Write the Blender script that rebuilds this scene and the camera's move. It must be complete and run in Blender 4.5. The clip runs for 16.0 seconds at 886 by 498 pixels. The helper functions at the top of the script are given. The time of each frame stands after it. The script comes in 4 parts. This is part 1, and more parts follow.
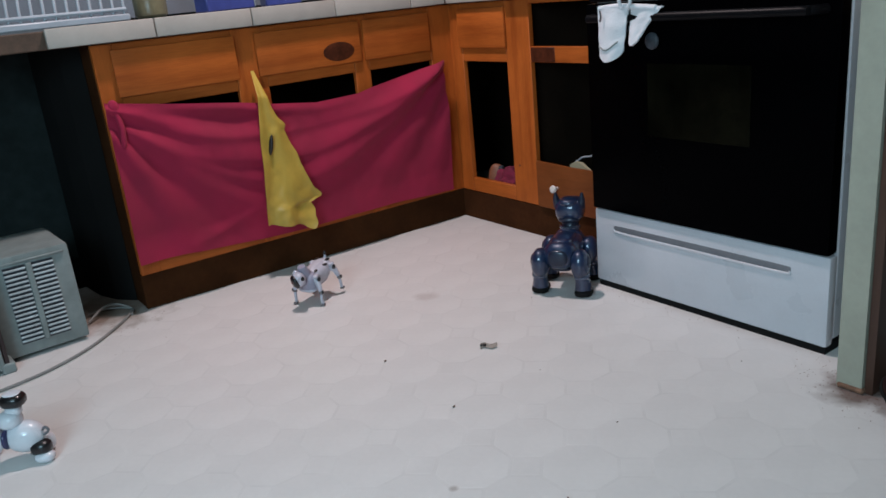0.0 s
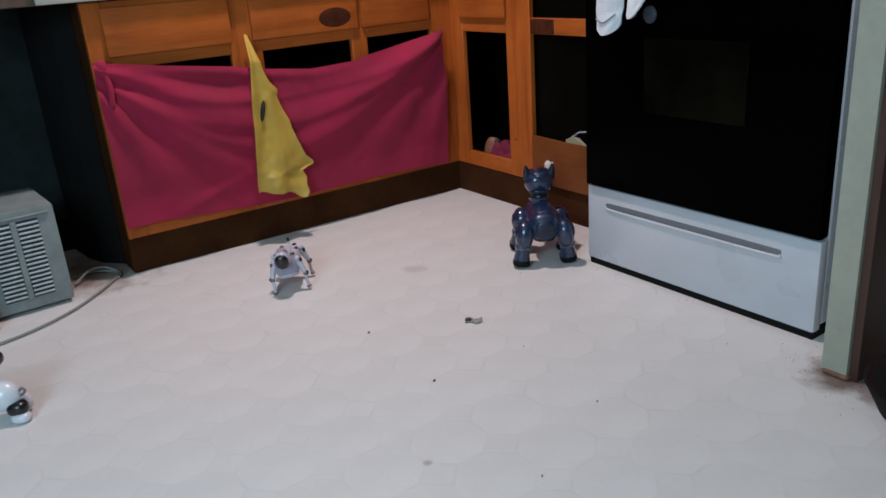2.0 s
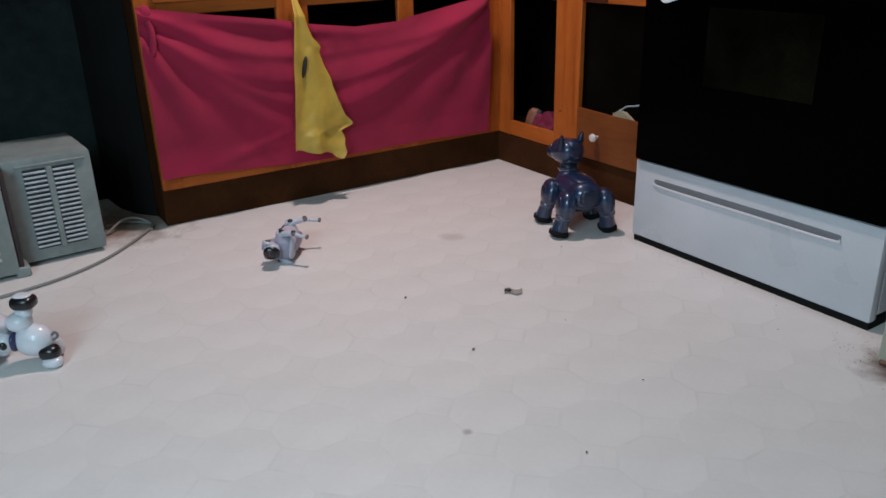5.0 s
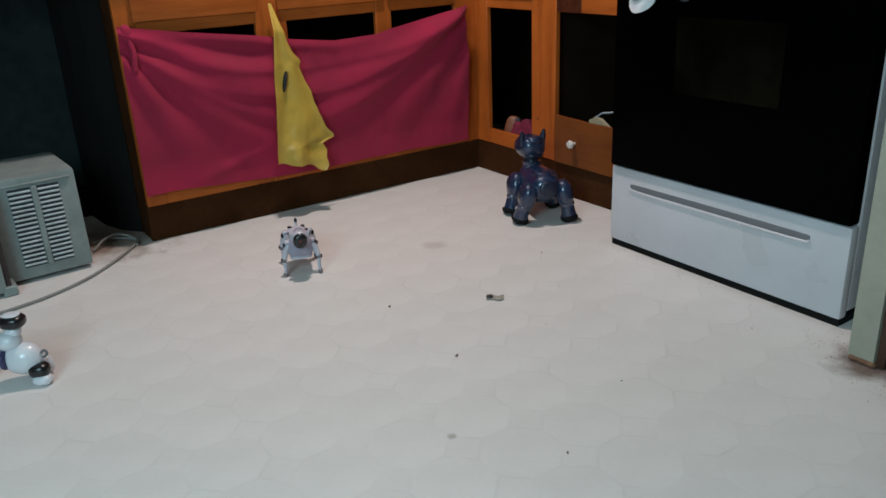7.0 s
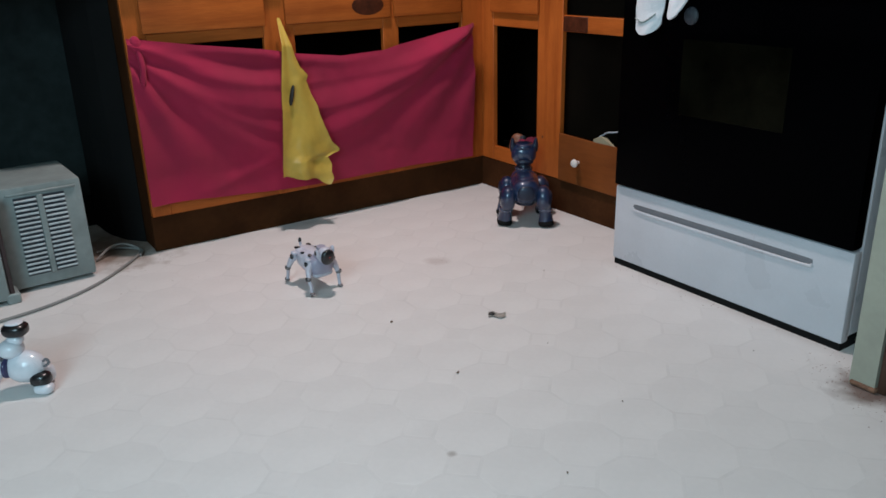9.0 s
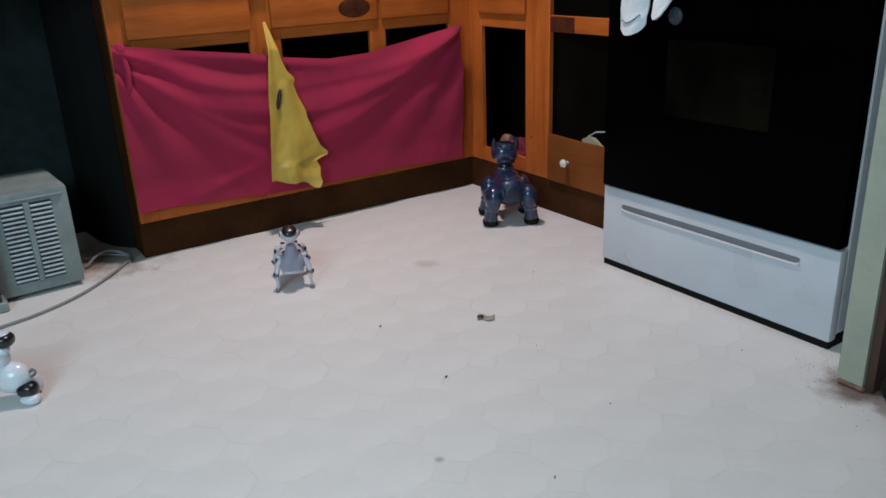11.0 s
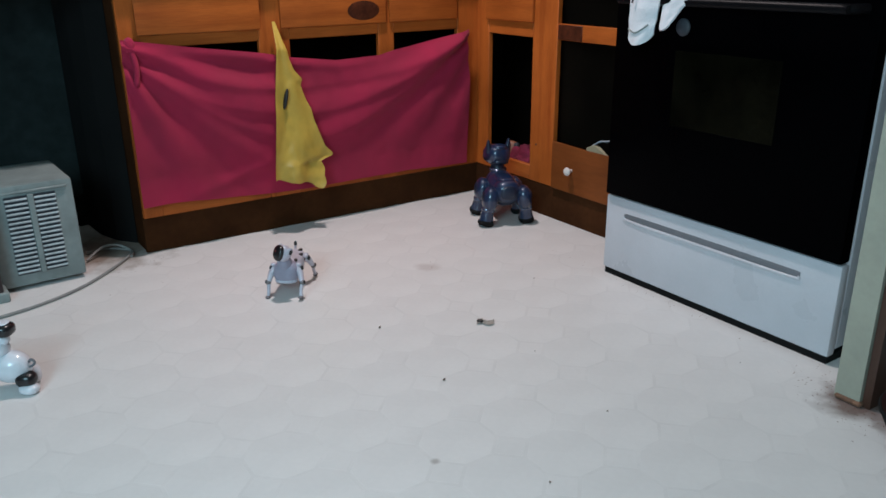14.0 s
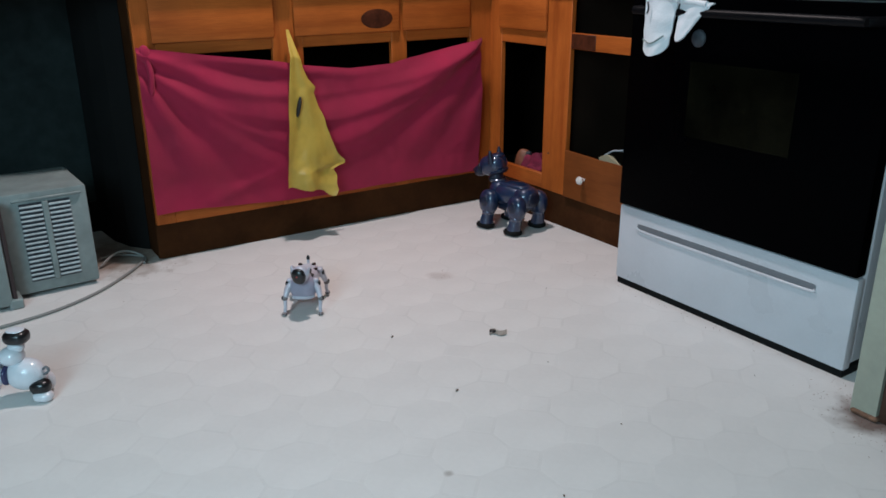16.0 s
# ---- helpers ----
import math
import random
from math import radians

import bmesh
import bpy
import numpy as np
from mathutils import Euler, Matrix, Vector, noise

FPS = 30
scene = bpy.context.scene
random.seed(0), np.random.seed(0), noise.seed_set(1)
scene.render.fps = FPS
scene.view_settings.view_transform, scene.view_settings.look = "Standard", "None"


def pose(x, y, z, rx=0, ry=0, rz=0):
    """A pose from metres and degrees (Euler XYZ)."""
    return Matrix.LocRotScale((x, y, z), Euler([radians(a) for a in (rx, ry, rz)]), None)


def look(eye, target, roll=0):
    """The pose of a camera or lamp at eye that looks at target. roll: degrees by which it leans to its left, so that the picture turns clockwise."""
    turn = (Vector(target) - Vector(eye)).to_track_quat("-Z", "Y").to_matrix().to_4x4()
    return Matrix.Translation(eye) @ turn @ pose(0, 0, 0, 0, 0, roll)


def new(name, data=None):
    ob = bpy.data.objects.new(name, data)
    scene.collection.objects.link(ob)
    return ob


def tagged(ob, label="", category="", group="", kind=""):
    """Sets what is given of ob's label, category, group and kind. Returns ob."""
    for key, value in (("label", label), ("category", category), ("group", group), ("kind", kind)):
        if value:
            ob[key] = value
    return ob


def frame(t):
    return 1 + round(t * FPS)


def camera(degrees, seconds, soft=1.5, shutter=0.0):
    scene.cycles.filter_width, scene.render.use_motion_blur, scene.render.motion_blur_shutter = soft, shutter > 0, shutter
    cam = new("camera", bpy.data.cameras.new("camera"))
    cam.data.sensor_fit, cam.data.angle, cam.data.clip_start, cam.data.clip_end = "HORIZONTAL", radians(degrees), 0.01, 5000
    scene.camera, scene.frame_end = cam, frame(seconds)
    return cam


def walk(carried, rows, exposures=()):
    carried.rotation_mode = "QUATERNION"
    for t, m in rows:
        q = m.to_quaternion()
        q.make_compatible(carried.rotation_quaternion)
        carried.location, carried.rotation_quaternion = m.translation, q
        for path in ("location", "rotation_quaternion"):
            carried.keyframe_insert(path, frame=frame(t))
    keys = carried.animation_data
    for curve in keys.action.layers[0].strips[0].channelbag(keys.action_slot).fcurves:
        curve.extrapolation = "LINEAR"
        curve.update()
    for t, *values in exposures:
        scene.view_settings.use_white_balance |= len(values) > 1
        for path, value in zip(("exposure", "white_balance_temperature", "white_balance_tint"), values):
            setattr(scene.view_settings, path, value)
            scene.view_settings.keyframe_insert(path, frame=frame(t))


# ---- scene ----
cam = camera(58.5, 16.0, soft=1.6)
PATH = [
    (0, (-1.915, -2.614, 0.926), (-0.846, -1.043, 0.301), -5.8),
    (0.5, (-1.891, -2.602, 0.933), (-0.853, -1.02, 0.288), -5.5),
    (1, (-1.812, -2.616, 0.913), (-0.763, -1.027, 0.3), -4.1),
    (1.5, (-1.847, -2.622, 0.914), (-0.771, -1.054, 0.295), -6.5),
    (2, (-1.866, -2.618, 0.911), (-0.821, -1.057, 0.224), -4.2),
    (2.5, (-1.885, -2.588, 0.896), (-0.829, -1.058, 0.157), -3.4),
    (3, (-1.904, -2.586, 0.904), (-0.886, -1.032, 0.164), -2.8),
    (5.5, (-1.893, -2.541, 0.864), (-0.901, -0.969, 0.126), -1.4),
    (6, (-1.892, -2.544, 0.865), (-0.918, -0.956, 0.137), -1.9),
    (6.5, (-1.918, -2.579, 0.891), (-0.919, -1.006, 0.165), -1.7),
    (7, (-1.906, -2.583, 0.891), (-0.879, -1.028, 0.164), -2.6),
    (7.5, (-1.903, -2.582, 0.884), (-0.877, -1.026, 0.157), -2.7),
    (8, (-1.903, -2.591, 0.892), (-0.893, -1.022, 0.172), -3.0),
    (8.5, (-1.9, -2.593, 0.902), (-0.878, -1.021, 0.21), -1.8),
    (9, (-1.911, -2.583, 0.898), (-0.879, -1.016, 0.205), -1.5),
    (11.5, (-1.884, -2.59, 0.913), (-0.846, -1.03, 0.214), -2.3),
    (12, (-1.893, -2.587, 0.914), (-0.856, -1.02, 0.227), -1.6),
    (12.5, (-1.888, -2.597, 0.914), (-0.867, -1.018, 0.232), -1.4),
    (13, (-1.887, -2.6, 0.917), (-0.853, -1.024, 0.248), -1.5),
    (13.5, (-1.892, -2.597, 0.913), (-0.847, -1.03, 0.24), -1.3),
    (14, (-1.893, -2.594, 0.904), (-0.854, -1.028, 0.221), -0.5),
    (14.5, (-1.89, -2.599, 0.911), (-0.851, -1.032, 0.231), -1.0),
    (15, (-1.888, -2.598, 0.91), (-0.861, -1.021, 0.233), -0.9),
    (15.5, (-1.894, -2.592, 0.906), (-0.879, -1.011, 0.22), -0.4),
    (16, (-1.901, -2.581, 0.916), (-0.876, -1.001, 0.244), -0.3),
]
walk(cam, [(t, look(eye, target, roll)) for t, eye, target, roll in PATH],
     exposures=[(0.0, 0.0, 6130, 7), (2.0, 0.0, 6190, 9), (3.0, 0.0, 6320, 11), (5.5, -0.1, 6430, 10), (6.0, -0.17, 6580, 13), (6.4, -0.12, 6420, 6), (7.0, -0.08, 6420, 1), (8.0, -0.05, 6370, 0),
                (9.0, 0.05, 6250, 5), (12.5, 0.05, 6100, 3), (14.0, 0.08, 6000, 2), (16.0, 0.05, 6000, 2)])

# ---- light ----
world = bpy.data.worlds.new("room_world")
scene.world = world
world.use_nodes = True
world.node_tree.nodes["Background"].inputs[0].default_value = (0.55, 0.65, 0.8, 1)
world.node_tree.nodes["Background"].inputs[1].default_value = 0.02


def area_lamp(name, m, size, watts, colour, shape="DISK", size_y=0.0):
    data = bpy.data.lights.new(name, "AREA")
    data.shape, data.size, data.energy, data.color = shape, size, watts, colour
    if size_y:
        data.size_y = size_y
    ob = new(name, data)
    ob.matrix_world = m
    return ob


# the ceiling lamp over the counter's front, and a cool fill added at an assumed, unseen side window
area_lamp("ceiling_lamp", look((-0.80, -0.45, 2.38), (-0.80, -0.46, 0)), 0.14, 34, (1.0, 0.80, 0.785))
area_lamp("cool_fill_light", look((-3.36, -2.85, 1.55), (-1.2, -1.5, 0.1)), 1.2, 58, (0.58, 0.86, 1.0), "RECTANGLE", 1.2)


# ---- materials ----
def nodes_of(name):
    m = bpy.data.materials.new(name)
    m.use_nodes = True
    return m, m.node_tree.nodes, m.node_tree.links, m.node_tree.nodes["Principled BSDF"]


def noise_node(n, l, scale, detail=4.0, stretch=(1, 1, 1), rough=0.55):
    co, mp, tx = n.new("ShaderNodeTexCoord"), n.new("ShaderNodeMapping"), n.new("ShaderNodeTexNoise")
    mp.inputs["Scale"].default_value = stretch
    tx.inputs["Scale"].default_value, tx.inputs["Detail"].default_value = scale, detail
    tx.inputs["Roughness"].default_value = rough
    l.new(co.outputs["Object"], mp.inputs["Vector"])
    l.new(mp.outputs["Vector"], tx.inputs["Vector"])
    return tx


def ramp_node(n, l, source, stops):
    r = n.new("ShaderNodeValToRGB")
    while len(r.color_ramp.elements) < len(stops):
        r.color_ramp.elements.new(0.5)
    for e, (p, c) in zip(r.color_ramp.elements, stops):
        e.position, e.color = p, (*c, 1) if len(c) == 3 else c
    l.new(source, r.inputs["Fac"])
    return r


def surface(name, colour, rough=0.5, metal=0.0, vary=0.12, scale=9.0, grain=0.0, grain_scale=120.0,
            coat=0.0, coat_rough=0.12, stretch=(1, 1, 1), per_piece=0.0, translucent=0.0, sheen=0.0, gloss=0.5, stains=()):
    """A plain coloured surface with stains at one scale, grain at another, fine relief and uneven gloss."""
    m, n, l, p = nodes_of(name)
    dark = tuple(c * (1 - vary) for c in colour)
    light = tuple(min(1, c * (1 + vary)) for c in colour)
    big = noise_node(n, l, scale, 5, stretch)
    r = ramp_node(n, l, big.outputs["Fac"], [(0.3, dark), (0.7, light)])
    out = r.outputs["Color"]
    fine = noise_node(n, l, grain_scale, 3, stretch)
    mix = n.new("ShaderNodeMix")
    mix.data_type, mix.blend_type = "RGBA", "MULTIPLY"
    g = ramp_node(n, l, fine.outputs["Fac"], [(0.3, (1 - vary * 0.6,) * 3), (0.7, (1.0,) * 3)])
    mix.inputs["Factor"].default_value = 1
    l.new(out, mix.inputs["A"])
    l.new(g.outputs["Color"], mix.inputs["B"])
    out = mix.outputs["Result"]
    if per_piece:
        info, hue = n.new("ShaderNodeObjectInfo"), n.new("ShaderNodeHueSaturation")
        mr = n.new("ShaderNodeMapRange")
        mr.inputs["To Min"].default_value, mr.inputs["To Max"].default_value = 1 - per_piece, 1 + per_piece
        l.new(info.outputs["Random"], mr.inputs["Value"])
        l.new(mr.outputs["Result"], hue.inputs["Value"])
        l.new(out, hue.inputs["Color"])
        out = hue.outputs["Color"]
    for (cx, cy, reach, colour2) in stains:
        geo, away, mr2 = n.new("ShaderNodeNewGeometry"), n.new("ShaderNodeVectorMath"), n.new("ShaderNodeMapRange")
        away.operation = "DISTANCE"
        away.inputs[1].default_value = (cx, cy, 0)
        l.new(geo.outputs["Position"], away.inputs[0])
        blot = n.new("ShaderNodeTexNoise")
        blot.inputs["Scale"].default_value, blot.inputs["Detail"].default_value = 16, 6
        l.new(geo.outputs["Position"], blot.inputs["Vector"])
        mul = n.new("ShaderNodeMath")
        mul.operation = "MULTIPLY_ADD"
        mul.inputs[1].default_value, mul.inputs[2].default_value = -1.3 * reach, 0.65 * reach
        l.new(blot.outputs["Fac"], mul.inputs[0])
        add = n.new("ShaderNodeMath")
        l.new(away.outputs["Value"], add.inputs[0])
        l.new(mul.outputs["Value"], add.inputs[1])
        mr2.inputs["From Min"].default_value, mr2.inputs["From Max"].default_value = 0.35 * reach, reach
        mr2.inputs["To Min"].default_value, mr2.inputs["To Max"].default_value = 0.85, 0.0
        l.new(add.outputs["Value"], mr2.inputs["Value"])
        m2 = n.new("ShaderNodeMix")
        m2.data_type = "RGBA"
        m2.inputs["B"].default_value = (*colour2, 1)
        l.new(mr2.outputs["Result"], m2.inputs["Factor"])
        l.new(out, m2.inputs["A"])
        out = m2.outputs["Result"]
    p.inputs["Specular IOR Level"].default_value = gloss
    l.new(out, p.inputs["Base Color"])
    rr = n.new("ShaderNodeMapRange")
    rr.inputs["To Min"].default_value, rr.inputs["To Max"].default_value = rough * 0.85, min(1, rough * 1.2)
    l.new(big.outputs["Fac"], rr.inputs["Value"])
    l.new(rr.outputs["Result"], p.inputs["Roughness"])
    p.inputs["Metallic"].default_value = metal
    p.inputs["Coat Weight"].default_value = coat
    p.inputs["Coat Roughness"].default_value = coat_rough
    p.inputs["Sheen Weight"].default_value = sheen
    if grain:
        b = n.new("ShaderNodeBump")
        b.inputs["Strength"].default_value, b.inputs["Distance"].default_value = grain, 0.002
        l.new(fine.outputs["Fac"], b.inputs["Height"])
        l.new(b.outputs["Normal"], p.inputs["Normal"])
    if translucent:
        tr, ms = n.new("ShaderNodeBsdfTranslucent"), n.new("ShaderNodeMixShader")
        l.new(out, tr.inputs["Color"])
        ms.inputs["Fac"].default_value = translucent
        l.new(p.outputs["BSDF"], ms.inputs[1])
        l.new(tr.outputs["BSDF"], ms.inputs[2])
        l.new(ms.outputs["Shader"], n["Material Output"].inputs["Surface"])
    return m


def pine(name, axis, light=(0.47, 0.117, 0.019), dark=(0.33, 0.070, 0.010), rough=0.52):
    """Orange varnished pine with the grain along one axis."""
    m, n, l, p = nodes_of(name)
    stretch = [14.0, 14.0, 14.0]
    stretch[axis] = 0.9
    rings = noise_node(n, l, 1.6, 6, stretch, 0.6)
    stains = noise_node(n, l, 3.5, 3)
    fine = noise_node(n, l, 9, 4, [s * 3 for s in stretch])
    r = ramp_node(n, l, rings.outputs["Fac"], [(0.3, dark), (0.48, light), (0.62, tuple(c * 1.12 for c in light)), (0.8, dark)])
    s = ramp_node(n, l, stains.outputs["Fac"], [(0.3, (0.72, 0.68, 0.62)), (0.65, (1.0, 1.0, 1.0))])
    f = ramp_node(n, l, fine.outputs["Fac"], [(0.35, (0.86, 0.84, 0.82)), (0.6, (1.0, 1.0, 1.0))])
    out = r.outputs["Color"]
    for other in (s, f):
        mix = n.new("ShaderNodeMix")
        mix.data_type, mix.blend_type = "RGBA", "MULTIPLY"
        mix.inputs["Factor"].default_value = 1
        l.new(out, mix.inputs["A"])
        l.new(other.outputs["Color"], mix.inputs["B"])
        out = mix.outputs["Result"]
    l.new(out, p.inputs["Base Color"])
    p.inputs["Roughness"].default_value = rough
    p.inputs["Specular IOR Level"].default_value = 0.22
    b = n.new("ShaderNodeBump")
    b.inputs["Strength"].default_value, b.inputs["Distance"].default_value = 0.15, 0.001
    l.new(fine.outputs["Fac"], b.inputs["Height"])
    l.new(b.outputs["Normal"], p.inputs["Normal"])
    return m


PINE_X, PINE_Y, PINE_Z = pine("pine_x", 0), pine("pine_y", 1), pine("pine_z", 2)
PINE_BROWN = pine("brown_pine", 1, (0.21, 0.060, 0.013), (0.14, 0.037, 0.007))
KICK = surface("dark_kick", (0.052, 0.0195, 0.0075), 0.85, gloss=0.04, vary=0.35, scale=5, grain=0.3, grain_scale=60)
# near black: the shade inside the open cabinets is put into this colour
CARCASS_SHADE = surface("cabinet_inside_shade", (0.018, 0.010, 0.006), 0.9, gloss=0.1, vary=0.3, scale=4)
KNOT = surface("pine_knot", (0.07, 0.018, 0.007), 0.5, gloss=0.2, vary=0.4, scale=40)
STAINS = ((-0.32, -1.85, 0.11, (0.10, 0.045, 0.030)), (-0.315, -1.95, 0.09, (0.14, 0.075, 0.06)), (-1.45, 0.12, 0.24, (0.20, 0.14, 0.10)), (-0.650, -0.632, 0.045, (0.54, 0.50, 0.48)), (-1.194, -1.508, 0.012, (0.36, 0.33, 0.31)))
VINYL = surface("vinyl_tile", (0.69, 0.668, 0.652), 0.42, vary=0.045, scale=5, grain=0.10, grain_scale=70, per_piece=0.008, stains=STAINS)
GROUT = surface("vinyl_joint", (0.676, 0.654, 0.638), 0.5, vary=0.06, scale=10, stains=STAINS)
DIRT = surface("floor_dirt", (0.20, 0.10, 0.06), 0.85, vary=0.4, scale=50, grain=0.5)
EDGE_TILE = surface("cream_edge_tile", (0.44, 0.40, 0.36), 0.45, vary=0.07, scale=12, gloss=0.3, per_piece=0.05)
TOP_TILE = surface("grey_counter_top", (0.16, 0.17, 0.18), 0.4, vary=0.2, scale=10)
PLYWOOD = surface("bare_plywood", (0.10, 0.062, 0.042), 0.8, vary=0.3, scale=20, grain=0.3)
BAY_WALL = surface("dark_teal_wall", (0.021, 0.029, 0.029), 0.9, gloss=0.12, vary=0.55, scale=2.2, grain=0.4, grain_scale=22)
SPLASH = surface("grey_blue_splash", (0.17, 0.20, 0.235), 0.6, vary=0.15, scale=5)
# walls out of view, coloured dark so that they bounce little light
UNSEEN_WALL = surface("dark_unseen_wall", (0.13, 0.085, 0.06), 0.6, vary=0.2, scale=3, stretch=(6, 6, 0.6))
PLASTER = surface("off_white_paint", (0.62, 0.60, 0.53), 0.7, vary=0.07, scale=3, grain=0.15, grain_scale=90)
JAMB = surface("yellowed_white_paint", (0.36, 0.35, 0.28), 0.5, vary=0.12, scale=5, grain=0.1, grain_scale=60)
BROWN_PANEL = surface("brown_panelling", (0.075, 0.03, 0.018), 0.45, vary=0.3, scale=5, stretch=(6, 6, 0.6))
CLOTH = surface("magenta_cloth", (0.345, 0.0090, 0.050), 0.9, vary=0.15, scale=6, grain=0.5, grain_scale=420, sheen=0.08, translucent=0.12)
YELLOW = surface("yellow_plastic_film", (0.70, 0.49, 0.09), 0.36, vary=0.10, scale=14, grain=0.3, grain_scale=30, translucent=0.35)
BLACK = surface("black_print", (0.012, 0.012, 0.012), 0.5, vary=0.2)
ENAMEL = surface("white_enamel", (0.54, 0.54, 0.575), 0.28, vary=0.05, scale=7, coat=0.3)
# plain grey; on the stove drawer it paints the shade in the slot
GROOVE = surface("grey_groove", (0.15, 0.155, 0.17), 0.5, vary=0.1)
OVEN_BLACK = surface("black_oven_glass", (0.0006, 0.0006, 0.0009), 0.25, vary=0.2, scale=4, gloss=0.012)
# the olive tint is a reflection in the oven glass, put into the colour
OVEN_REFLECTION = surface("oven_window_reflection", (0.0048, 0.0043, 0.0023), 0.2, vary=0.7, scale=6, gloss=0.03)
OVEN_TRIM = surface("black_oven_enamel", (0.003, 0.003, 0.004), 0.4, vary=0.2, scale=8, gloss=0.10)
# dull black for rubber, and for dark gaps filled with a black piece
RUBBER_AND_GAP = surface("black_rubber_and_gap", (0.008, 0.008, 0.008), 0.85, vary=0.2, gloss=0.15)
MITT = surface("white_quilted_cotton", (0.68, 0.69, 0.72), 0.9, vary=0.08, scale=18, grain=0.6, grain_scale=200, sheen=0.2)
AC_BODY = surface("weathered_grey_enamel", (0.23, 0.27, 0.265), 0.5, vary=0.2, scale=9, grain=0.2, grain_scale=50)
AC_SLAT = surface("pale_grey_slat", (0.44, 0.50, 0.52), 0.45, vary=0.2, scale=30)
AC_DARK = surface("dark_coil", (0.03, 0.035, 0.045), 0.6, vary=0.3, scale=60)
AC_RED = surface("dark_red_seal", (0.035, 0.020, 0.020), 0.6, vary=0.3)
CORD = surface("grey_cord", (0.24, 0.24, 0.23), 0.5, vary=0.1)
BLUE = surface("metallic_blue_plastic", (0.007, 0.023, 0.070), 0.38, metal=0.2, vary=0.2, scale=25, coat=1.0, coat_rough=0.05)
DEEP_BLUE = surface("dark_blue_plastic", (0.006, 0.013, 0.036), 0.45, metal=0.2, vary=0.18, scale=30, coat=0.3)
SILVER = surface("silver_blue_joint", (0.09, 0.105, 0.16), 0.25, metal=0.5, vary=0.15, coat=0.6, coat_rough=0.05)
WHITE_TOY = surface("glossy_white_plastic", (0.70, 0.71, 0.76), 0.28, vary=0.05, scale=20, coat=0.4)
DOG_WHITE = surface("dull_white_plastic", (0.50, 0.49, 0.56), 0.38, vary=0.10, scale=30, coat=0.1)
DOG_JOINT = surface("dark_grey_joint", (0.15, 0.135, 0.14), 0.45, vary=0.25)
GREY_TOY = surface("pale_lilac_plastic", (0.30, 0.29, 0.37), 0.4, vary=0.12, scale=20)
GLOSS_BLACK = surface("glossy_black_plastic", (0.008, 0.008, 0.010), 0.3, vary=0.2, coat=0.2)
TOY_RED = surface("red_lens", (0.30, 0.03, 0.03), 0.3, vary=0.1)
NAVY = surface("navy_plastic", (0.03, 0.03, 0.10), 0.3, vary=0.1, coat=0.3)
KNOB = surface("white_ceramic", (0.72, 0.66, 0.62), 0.25, vary=0.05, coat=0.4)
RED_CLOTH = surface("crimson_fabric", (0.17, 0.010, 0.036), 0.9, vary=0.35, scale=30, grain=0.4)
TAN = surface("tan_plastic", (0.24, 0.085, 0.042), 0.5, vary=0.2, scale=20)
PAPER = surface("cream_paper", (0.40, 0.35, 0.23), 0.8, vary=0.1)
RACK = surface("white_wire_coating", (0.38, 0.43, 0.48), 0.35, vary=0.06)
BLUE_GLASS = surface("blue_pack", (0.05, 0.07, 0.28), 0.3, vary=0.15, scale=20, coat=0.4)
OLIVE = surface("olive_jar", (0.16, 0.15, 0.09), 0.3, vary=0.2, scale=20)
POT = surface("dark_red_enamel", (0.022, 0.008, 0.008), 0.35, vary=0.3, scale=10)
CRUMB = surface("brown_crumb", (0.16, 0.11, 0.075), 0.8, vary=0.4, scale=200)
FOIL = surface("torn_grey_wrapper", (0.30, 0.27, 0.24), 0.5, vary=0.35, scale=120)


# ---- mesh helpers ----
def mesh_of(name, bm, material, smooth=False):
    bmesh.ops.recalc_face_normals(bm, faces=bm.faces)
    me = bpy.data.meshes.new(name)
    bm.to_mesh(me)
    bm.free()
    me.materials.append(material)
    if smooth:
        me.polygons.foreach_set("use_smooth", [True] * len(me.polygons))
        me.set_sharp_from_angle(angle=radians(40))
    return me


def part(name, bm, material, parent=None, label="", smooth=True, at=None):
    ob = new(name, mesh_of(name, bm, material, smooth))
    if parent:
        ob.parent = parent
    if at is not None:
        ob.matrix_basis = at
    return tagged(ob, label)


def thing(name, label, category, m=Matrix(), group="", kind=""):
    ob = new(name)
    ob.matrix_basis = m
    return tagged(ob, label, category, group, kind)


def box(x0, x1, y0, y1, z0, z1, bevel=0.0, bm=None, seg=1):
    """A box between two corners, with its edges eased."""
    own = bmesh.new()
    bmesh.ops.create_cube(own, size=1)
    for v in own.verts:
        v.co = ((x0 + x1) / 2 + v.co.x * abs(x1 - x0), (y0 + y1) / 2 + v.co.y * abs(y1 - y0), (z0 + z1) / 2 + v.co.z * abs(z1 - z0))
    if bevel:
        bmesh.ops.bevel(own, geom=own.edges[:], offset=bevel, segments=seg, affect="EDGES", profile=0.6)
    if bm is None:
        return own
    me = bpy.data.meshes.new("tmp")
    own.to_mesh(me)
    own.free()
    bm.from_mesh(me)
    bpy.data.meshes.remove(me)
    return bm


